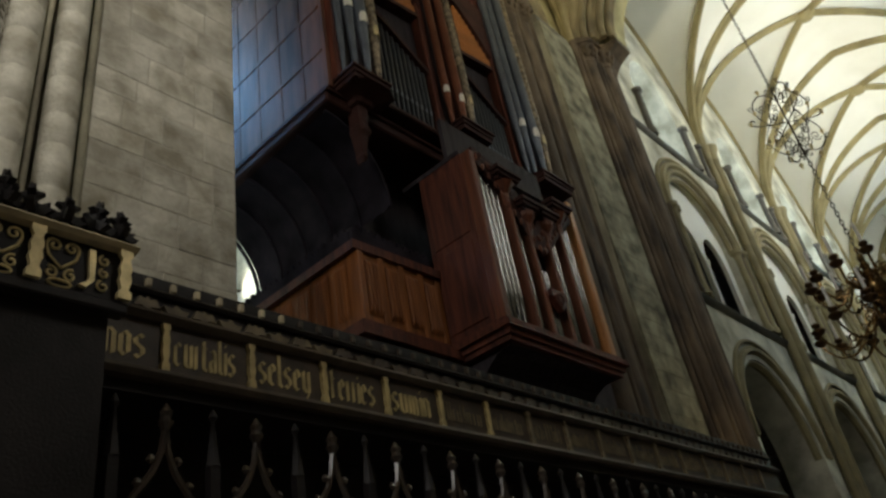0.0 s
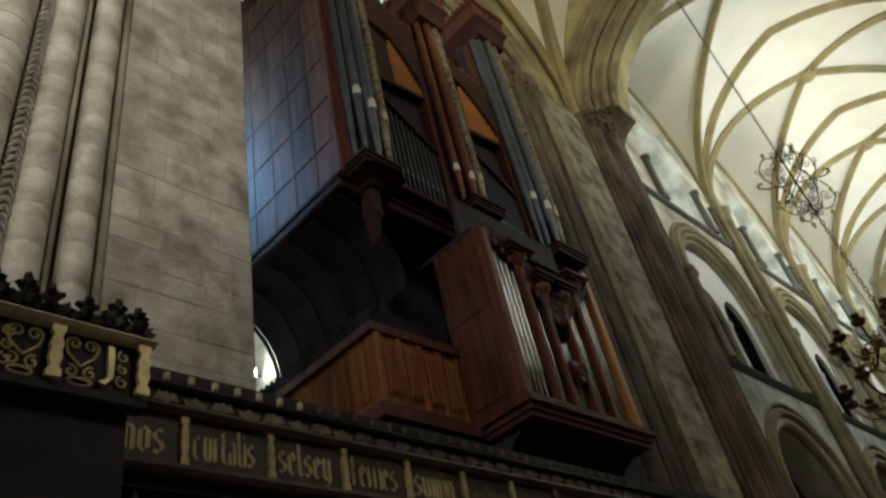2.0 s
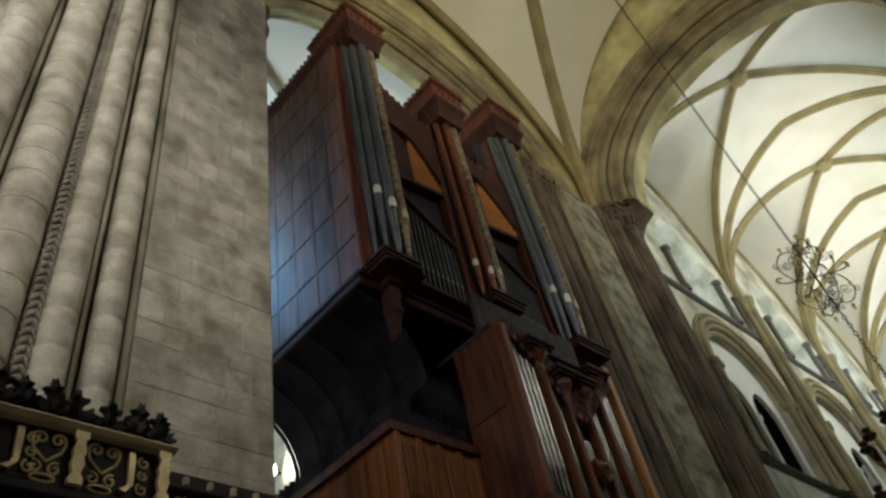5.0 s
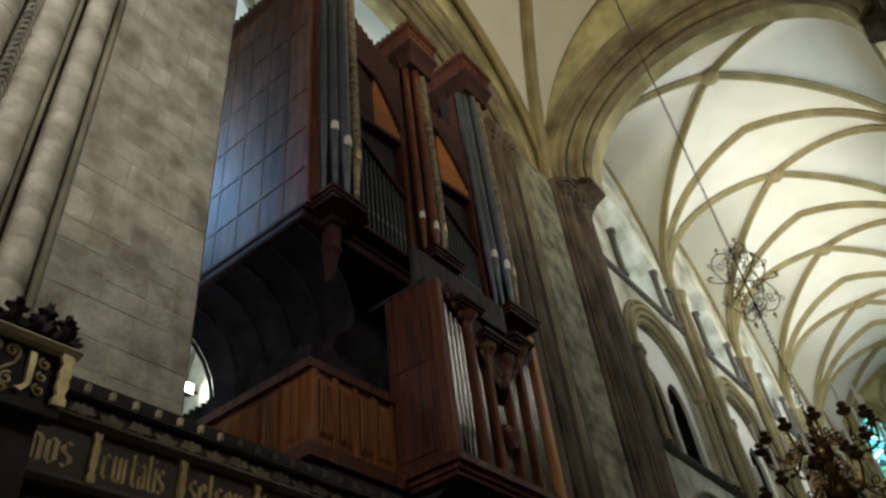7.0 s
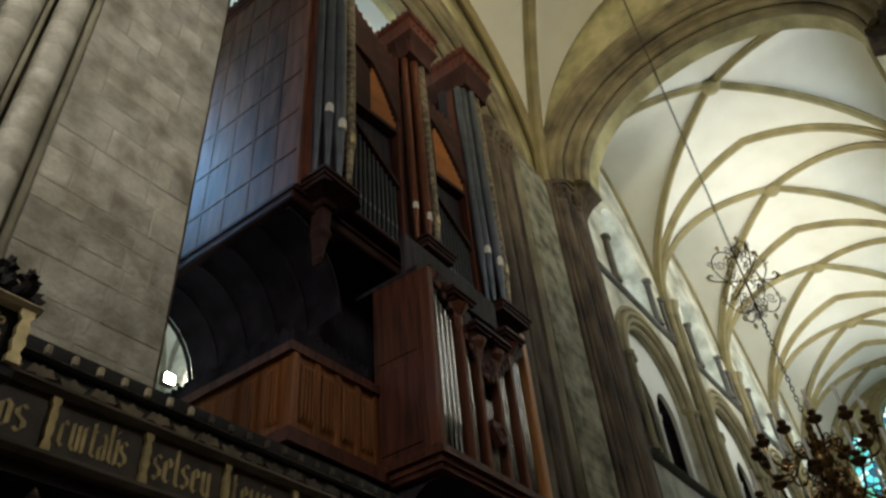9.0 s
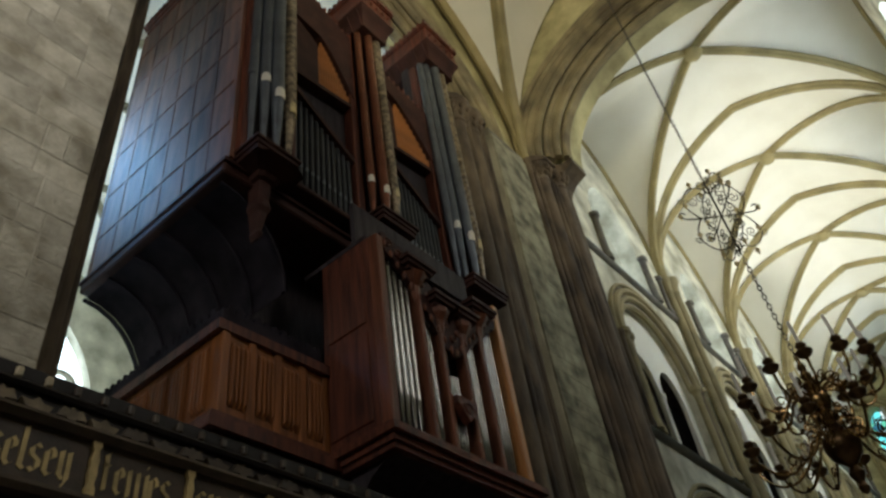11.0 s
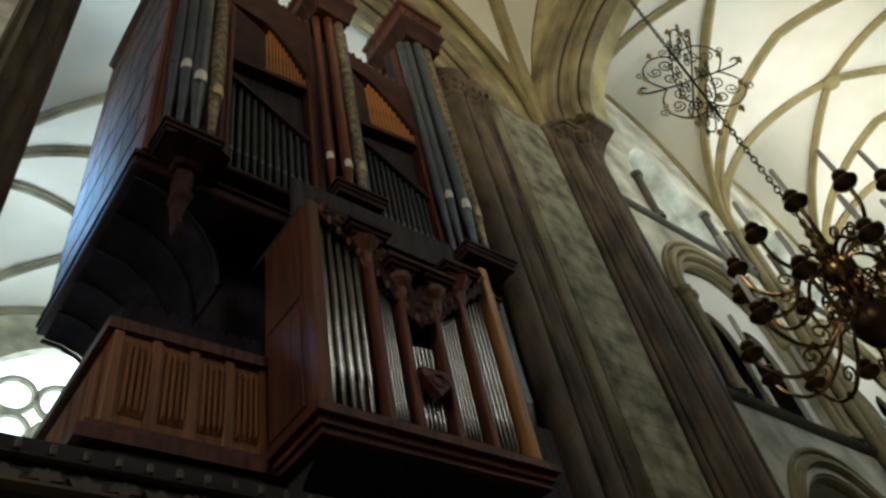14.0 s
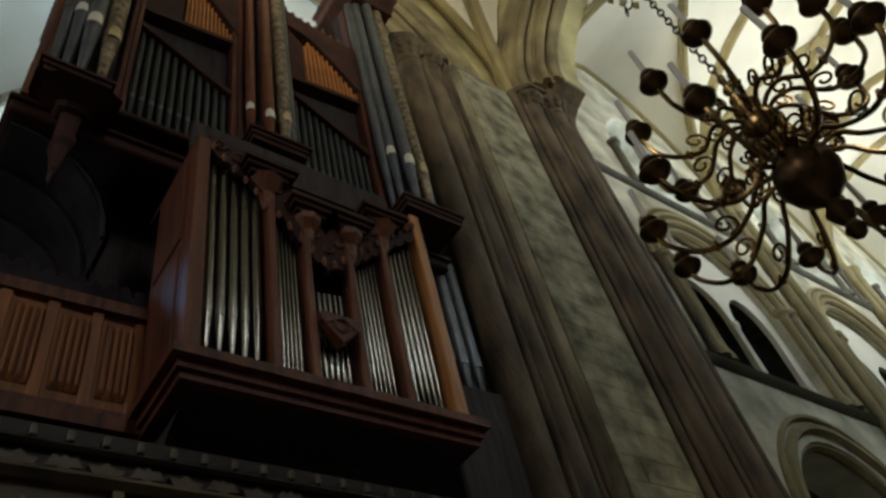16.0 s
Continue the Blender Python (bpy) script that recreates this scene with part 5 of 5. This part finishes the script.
# canopy arches below the board: ogee gablets with crockets and pinnacles between
ribs_me, pin_me = None, None
for k in range(17):
    xc = 1.75 + STEP * k
    bm = bmesh.new()
    for sg in (-1, 1):
        pts = [(sg * 0.28, 0, -0.75), (sg * 0.26, 0, -0.5), (sg * 0.17, 0, -0.3), (sg * 0.07, 0, -0.17), (sg * 0.02, 0, -0.05), (0, 0, 0.08)]
        tube(bm, pts, 0.022, 6, (0, 1, 0))
        for a, b in ((0.23, -0.4), (0.13, -0.23), (0.06, -0.1)):
            lathe(bm, [(0.01, -0.02), (0.03, 0), (0.012, 0.03)], (sg * (a + 0.02), 0, b), 6)
    lathe(bm, [(0.012, 0), (0.02, 0.02), (0.045, 0.07), (0.03, 0.1), (0.04, 0.13), (0.008, 0.18)], (0, 0, 0.05), 8)
    if ribs_me is None:
        ribs_me = link_mesh("gablet", bm, STALLGLOSS, True)
        bm = bmesh.new()
        box(bm, -0.03, 0.03, -0.03, 0.03, -1.0, -0.1)
        lathe(bm, [(0.045, 0), (0.04, 0.02), (0.012, 0.26), (0.03, 0.29), (0.008, 0.34)], (0, 0, -0.1), 6)
        pin_me = link_mesh("pinnacle", bm, STALL, True)
    else:
        bm.free()
    for nm, me, dx in (("gablet", ribs_me, STEP / 2), ("pinnacle", pin_me, 0)):
        ob = new(nm, me)
        ob.parent = stall
        ob.location = Vector((xc + dx, SYF - 0.02, 3.2)) - stall.location

# raised stall beside it: gilt pierced parapet and leaf cresting
bay = thing("raised_stall", "taller dark oak stall with a gilded scrollwork parapet and leafy cresting", "choir stall", (-0.6, 3.9, 0))


def bpart(name, bm, mat, label="", smooth=False):
    return opart(name, bm, mat, label, smooth, bay)


BY = 3.40
bpart("body", box(bmesh.new(), -3.0, 1.62, BY + 0.1, 4.4, 0, 4.15), STALL)
bpart("parapet_back", box(bmesh.new(), -3.0, 1.66, BY + 0.03, BY + 0.1, 3.85, 4.19), STALL)
bpart("soffit", box(bmesh.new(), -3.0, 1.68, BY + 0.0, BY + 0.1, 3.80, 3.865, 0.01), STALL)
bm = sweep(bmesh.new(), [(-3.0, BY, 4.2), (1.7, BY, 4.2)], [(-0.05, -0.02), (0.03, -0.02), (0.06, 0.0), (0.04, 0.022), (-0.05, 0.022)])
bpart("cream_rail", bm, CREAMRAIL, "thin cream painted rail")


def scroll_pts(x, z, r, turns, sg, start):
    n = int(16 * turns)
    return [(x + sg * r * (1 - 0.8 * i / n) * math.cos(start + turns * 2 * math.pi * i / n), BY + 0.02, z + r * (1 - 0.8 * i / n) * math.sin(start + turns * 2 * math.pi * i / n)) for i in range(n + 1)]


for k in range(9):
    x0 = 1.64 - 0.47 * k
    o = baluster(x0, BY + 0.0, 3.87, 4.18, 0.075, GILT)
    o.parent = bay
    for v in o.data.vertices:
        v.co += Vector(stall.location) - Vector(bay.location)
    if k == 8:
        break
    c = x0 - 0.235
    flipx = 1 if k % 2 == 0 else -1
    bm = bmesh.new()
    for sg in (-1, 1):
        hx = c - flipx * 0.09
        tube(bm, scroll_pts(hx + sg * 0.045, 4.115, 0.042, 1.3, sg, -0.4), 0.008, 5, (0, 1, 0))
        tube(bm, [(hx + sg * 0.085, BY + 0.02, 4.10), (hx + sg * 0.07, BY + 0.02, 4.05), (hx, BY + 0.02, 3.985)], 0.009, 5, (0, 1, 0))
        tube(bm, scroll_pts(hx + sg * 0.05, 3.95, 0.038, 1.2, sg, 1.2), 0.008, 5, (0, 1, 0))
    tube(bm, [(hx + 0.06 * math.cos(a), BY + 0.02, 3.895 + 0.02 * math.sin(a)) for a in (2 * math.pi * i / 12 for i in range(12))], 0.008, 5, (0, 1, 0), True)
    bpart("heart_scroll", bm, GILT, "", True)
    jx = c + flipx * 0.06
    bm = bmesh.new()
    slab(bm, [(jx - 0.02, 4.14), (jx + 0.012, 4.14), (jx + 0.02, 4.1), (jx + 0.02, 3.95), (jx - 0.02, 3.90), (jx - 0.06, 3.91), (jx - 0.02, 3.935), (jx - 0.008, 3.96)], BY, BY + 0.035)
    for zz, rr in ((4.1, 0.035), (4.02, 0.03), (3.94, 0.036)):
        tube(bm, scroll_pts(jx + 0.075, zz, rr, 1.1, 1, 2.0), 0.008, 5, (0, 1, 0))
    bpart("letter_scroll", bm, GILT, "", True)
# leafy cresting: crossed leaves standing on the rail
leaf = None
for k in range(31):
    x = 1.62 - 0.152 * k
    if leaf is None:
        bm = bmesh.new()
        for rot in (0.0, math.pi / 2):
            out = [(-0.018, 0), (-0.02, 0.09), (-0.06, 0.075), (-0.11, 0.11), (-0.075, 0.12), (-0.09, 0.155), (-0.05, 0.14), (-0.025, 0.15), (-0.03, 0.19), (-0.065, 0.215), (-0.03, 0.225), (0, 0.29),
                   (0.03, 0.225), (0.065, 0.215), (0.03, 0.19), (0.025, 0.15), (0.05, 0.14), (0.09, 0.155), (0.075, 0.12), (0.11, 0.11), (0.06, 0.075), (0.02, 0.09), (0.018, 0)]
            c, s = math.cos(rot), math.sin(rot)
            lo = [bm.verts.new((a * c + 0.02 * s, a * s - 0.02 * c, b)) for a, b in out]
            hi = [bm.verts.new((a * c - 0.02 * s, a * s + 0.02 * c, b)) for a, b in out]
            for i in range(len(lo)):
                bm.faces.new((lo[i], lo[(i + 1) % len(lo)], hi[(i + 1) % len(lo)], hi[i]))
            bm.faces.new(lo[::-1])
            bm.faces.new(hi)
        leaf = link_mesh("leaf", bm, STALL)
    ob = new("leaf", leaf)
    ob.parent = bay
    ob.location = Vector((x, BY + 0.05 + 0.03 * (k % 2), 4.21)) - bay.location
    ob.rotation_euler = (0.1 * math.sin(k * 2.1), 0.12 * math.sin(k * 1.3), 0.5 * math.sin(k * 1.7))
    ob.scale = (1, 1, 0.9 + 0.2 * random.random())
stall.location.z -= 0.035
stall.location.x += 0.02
bay.location.z -= 0.04
bay.location.x += 0.02

# ---- brass chandelier on its long chain ----
CHX, CHY = 7.3, 0.80
ch = thing("chandelier", "large aged brass chandelier with two tiers of curling candle arms", "chandelier", (CHX, CHY, 3.98))
ch.scale = (0.80, 0.80, 0.80)
bm = lathe(bmesh.new(), [(0.01, -0.52), (0.035, -0.5), (0.05, -0.46), (0.03, -0.42), (0.055, -0.37), (0.07, -0.33), (0.035, -0.27), (0.06, -0.24), (0.13, -0.17), (0.165, -0.08), (0.155, 0.0), (0.10, 0.07), (0.06, 0.12)], (0, 0, 0), 24)
part("globe", bm, BRASSDARK, ch, "dark polished globe", True)
bm = lathe(bmesh.new(), [(0.07, 0.12), (0.05, 0.16), (0.075, 0.2), (0.09, 0.25), (0.06, 0.3), (0.10, 0.34), (0.115, 0.4), (0.10, 0.46), (0.05, 0.5), (0.07, 0.54), (0.08, 0.58), (0.04, 0.63), (0.055, 0.68), (0.03, 0.73), (0.045, 0.78), (0.02, 0.83), (0.015, 0.9)], (0, 0, 0), 20)
part("stem", bm, BRASS, ch, "turned brass baluster stem", True)
pan_bm = lathe(bmesh.new(), [(0.012, -0.06), (0.028, -0.052), (0.055, -0.036), (0.074, -0.014), (0.08, 0.004), (0.074, 0.016), (0.034, 0.024), (0.02, 0.04), (0.042, 0.054), (0.05, 0.074), (0.04, 0.096), (0.02, 0.1)], (0, 0, 0), 14)
pan_me = link_mesh("drip_pan", pan_bm, BRASSDARK, True)
candle_me = link_mesh("candle", lathe(bmesh.new(), [(0.017, 0), (0.017, 0.24), (0.006, 0.25)], (0, 0, 0), 10), CANDLE, True)


def arm_mesh(reach, drop, lift):
    bm = bmesh.new()
    pts = [(0.06, 0, 0), (0.14, 0, 0.05), (0.24, 0, 0.03), (0.32, 0, -0.08), (reach * 0.62, 0, -drop), (reach * 0.82, 0, -drop * 0.95), (reach * 0.96, 0, -drop * 0.4), (reach, 0, lift - 0.06)]
    fine = []
    P = [Vector(p) for p in pts]
    for i in range(len(P) - 1):
        p0, p1, p2, p3 = P[max(0, i - 1)], P[i], P[i + 1], P[min(len(P) - 1, i + 2)]
        for s in range(4):
            t = s / 4
            fine.append(0.5 * ((2 * p1) + (p2 - p0) * t + (2 * p0 - 5 * p1 + 4 * p2 - p3) * t * t + (3 * p1 - p0 - 3 * p2 + p3) * t ** 3))
    fine.append(P[-1])
    tube(bm, fine, 0.014, 7, (0, 1, 0))
    for cx, cz, r, s0, sg in ((0.2, 0.1, 0.06, -1.5, 1), (reach * 0.6, -drop + 0.1, 0.07, -1.6, -1)):
        n = 18
        tube(bm, [(cx + sg * r * (1 - 0.75 * i / n) * math.cos(s0 + 1.3 * 2 * math.pi * i / n), 0, cz + r * (1 - 0.75 * i / n) * math.sin(s0 + 1.3 * 2 * math.pi * i / n)) for i in range(n + 1)], 0.009, 6, (0, 1, 0))
    lathe(bm, [(0.01, -0.03), (0.024, 0), (0.01, 0.03)], (reach * 0.72, 0, -drop), 8)
    return link_mesh("arm", bm, BRASS, True)


for tier, (z, count, reach, drop, lift, turn) in enumerate(((-0.02, 12, 0.78, 0.2, 0.06, 0.0), (0.46, 12, 0.62, 0.14, 0.14, 0.26))):
    me = arm_mesh(reach, drop, lift)
    for i in range(count):
        arm = new("arm", me)
        arm.parent = ch
        arm.location = (0, 0, z)
        arm.rotation_euler = (0, 0, turn + 2 * math.pi * i / count)
        pan = new("drip_pan", pan_me)
        pan.parent = arm
        pan.location = (reach, 0, lift)
        cd = new("candle", candle_me)
        cd.parent = arm
        cd.location = (reach, 0, lift + 0.1)
for i in range(12):
    a = 0.13 + 2 * math.pi * i / 12
    bm = bmesh.new()
    n = 20
    tube(bm, [(0.1 + 0.10 * i2 / n + 0.08 * (1 - 0.7 * i2 / n) * math.cos(-1 + 1.4 * 2 * math.pi * i2 / n), 0, 0.2 + 0.08 * (1 - 0.7 * i2 / n) * math.sin(-1 + 1.4 * 2 * math.pi * i2 / n)) for i2 in range(n + 1)], 0.009, 6, (0, 1, 0))
    ob = part("scroll_ornament", bm, BRASS, ch, "", True)
    ob.rotation_euler = (0, 0, a)

chain = thing("chandelier_chain", "long iron chain holding the chandelier from the vault", "chain", (CHX, CHY, 4.62))
bm = bmesh.new()
tube(bm, [(0.018 * math.cos(a), 0, 0.032 * math.sin(a)) for a in (2 * math.pi * i / 12 for i in range(12))], 0.006, 6, (0, 1, 0), True)
link_me = link_mesh("link", bm, IRON, True)
for k in range(23):
    ob = new("link", link_me)
    ob.parent = chain
    ob.scale = (0.85, 0.85, 1.0)
    ob.location = (0, 0, 0.02 + 0.051 * k)
    ob.rotation_euler = (0, 0, math.pi / 2 * (k % 2))
for k in range(150):
    ob = new("link", link_me)
    ob.parent = chain
    ob.scale = (0.72, 0.72, 0.72)
    ob.location = (0, 0, 2.06 + 0.0368 * k)
    ob.rotation_euler = (0, 0, math.pi / 2 * (k % 2))
part("rod", tube(bmesh.new(), [(0, 0, 7.5), (0, 0, 14.85)], 0.011, 8, (1, 0, 0)), IRON, chain)

# open ironwork cage of scrolls on the chain
orn = thing("iron_ornament", "open wrought iron ornament of paired scrolls hung on the chain", "ironwork", (CHX, CHY, 6.27))
part("spindle", tube(bmesh.new(), [(0, 0, -0.47), (0, 0, 0.47)], 0.010, 8, (1, 0, 0)), IRON, orn)


def spiral(bm, x, z, r, turns, sg, start, w=0.011):
    n = int(16 * turns)
    tube(bm, [(x + sg * r * (1 - 0.82 * i / n) * math.cos(start + turns * 2 * math.pi * i / n), 0, z + r * (1 - 0.82 * i / n) * math.sin(start + turns * 2 * math.pi * i / n)) for i in range(n + 1)], w, 6, (0, 1, 0))


def ease(pts, n=6):
    """A smooth run of points through the given ones."""
    P, out = [Vector(p) for p in pts], []
    for i in range(len(P) - 1):
        p0, p1, p2, p3 = P[max(0, i - 1)], P[i], P[i + 1], P[min(len(P) - 1, i + 2)]
        for j in range(n):
            t = j / n
            out.append(0.5 * ((2 * p1) + (p2 - p0) * t + (2 * p0 - 5 * p1 + 4 * p2 - p3) * t * t + (3 * p1 - p0 - 3 * p2 + p3) * t ** 3))
    return out + [P[-1]]


# one quarter: a level arm with curled tip, a heart lobe above it and one below, spirals within
bm = bmesh.new()
tube(bm, ease([(0.0, 0, 0.0), (0.3, 0, 0.0), (0.52, 0, 0.02), (0.60, 0, 0.08), (0.56, 0, 0.13), (0.51, 0, 0.10)]), 0.0105, 6, (0, 1, 0))
for sg in (1, -1):
    tube(bm, ease([(0.0, 0, sg * 0.36), (0.10, 0, sg * 0.50), (0.28, 0, sg * 0.52), (0.43, 0, sg * 0.38), (0.44, 0, sg * 0.2), (0.36, 0, sg * 0.06), (0.3, 0, 0.0)]), 0.009, 6, (0, 1, 0))
    spiral(bm, 0.15, sg * 0.36, 0.095, 1.5, 1, sg * -2.2, 0.0075)
    spiral(bm, 0.31, sg * 0.30, 0.085, 1.5, -1, sg * 2.6, 0.0075)
    spiral(bm, 0.20, sg * 0.14, 0.09, 1.5, 1, sg * 2.4, 0.0075)
    spiral(bm, 0.49, sg * 0.33, 0.055, 1.3, 1, sg * 2.8, 0.0065)
    spiral(bm, 0.08, sg * 0.57, 0.06, 1.3, 1, sg * -1.0, 0.0065)
scroll_me = link_mesh("scroll", bm, IRON, True)
bud_me = link_mesh("bud", lathe(bmesh.new(), [(0.006, -0.05), (0.012, -0.02), (0.024, 0), (0.004, 0.03)], (0, 0, 0), 6), GILT, True)
SIZE = 0.62
for k in range(4):
    turn = math.pi / 2 * k + 0.65
    ob = new("scroll", scroll_me)
    ob.parent = orn
    ob.rotation_euler = (0, 0, turn)
    ob.scale = (SIZE, SIZE, SIZE * 1.22)
    for a, z in ((0.45, 0.25), (0.44, -0.25), (0.25, 0.6), (0.25, -0.6), (0.60, 0.08)):
        ob = new("bud", bud_me)
        ob.parent = orn
        ob.location = (SIZE * a * math.cos(turn), SIZE * a * math.sin(turn), SIZE * 1.22 * z)

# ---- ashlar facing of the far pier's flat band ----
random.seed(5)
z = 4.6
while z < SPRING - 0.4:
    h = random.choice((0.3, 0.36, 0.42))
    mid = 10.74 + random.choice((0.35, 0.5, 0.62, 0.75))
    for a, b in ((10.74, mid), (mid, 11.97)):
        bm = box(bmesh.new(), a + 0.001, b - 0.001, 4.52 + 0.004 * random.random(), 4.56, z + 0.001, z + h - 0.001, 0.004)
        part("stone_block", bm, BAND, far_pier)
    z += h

# ---- ashlar facing of the near pier, course by course ----
random.seed(7)
part("mortar", box(bmesh.new(), 1.83, 3.17, 4.5590, 4.598, 3.9, SPRING), MORTAR, core_pier)
z = 3.9
while z < SPRING:
    h = random.choice((0.22, 0.26, 0.30, 0.34))
    cuts = [1.83] + random.choice(([2.15 + 0.2 * random.random(), 2.75 + 0.15 * random.random()], [2.05 + 0.1 * random.random(), 2.42 + 0.1 * random.random(), 2.85], [2.1, 2.6 + 0.2 * random.random()], [2.3, 2.66 + 0.1 * random.random(), 2.95])) + [3.18]
    for a, b in zip(cuts, cuts[1:]):
        bm = box(bmesh.new(), a + 0.003, b - 0.003, 4.553 + 0.006 * random.random(), 4.6, z + 0.003, z + h - 0.003, 0.006)
        part("stone_block", bm, STONE, core_pier)
    z += h
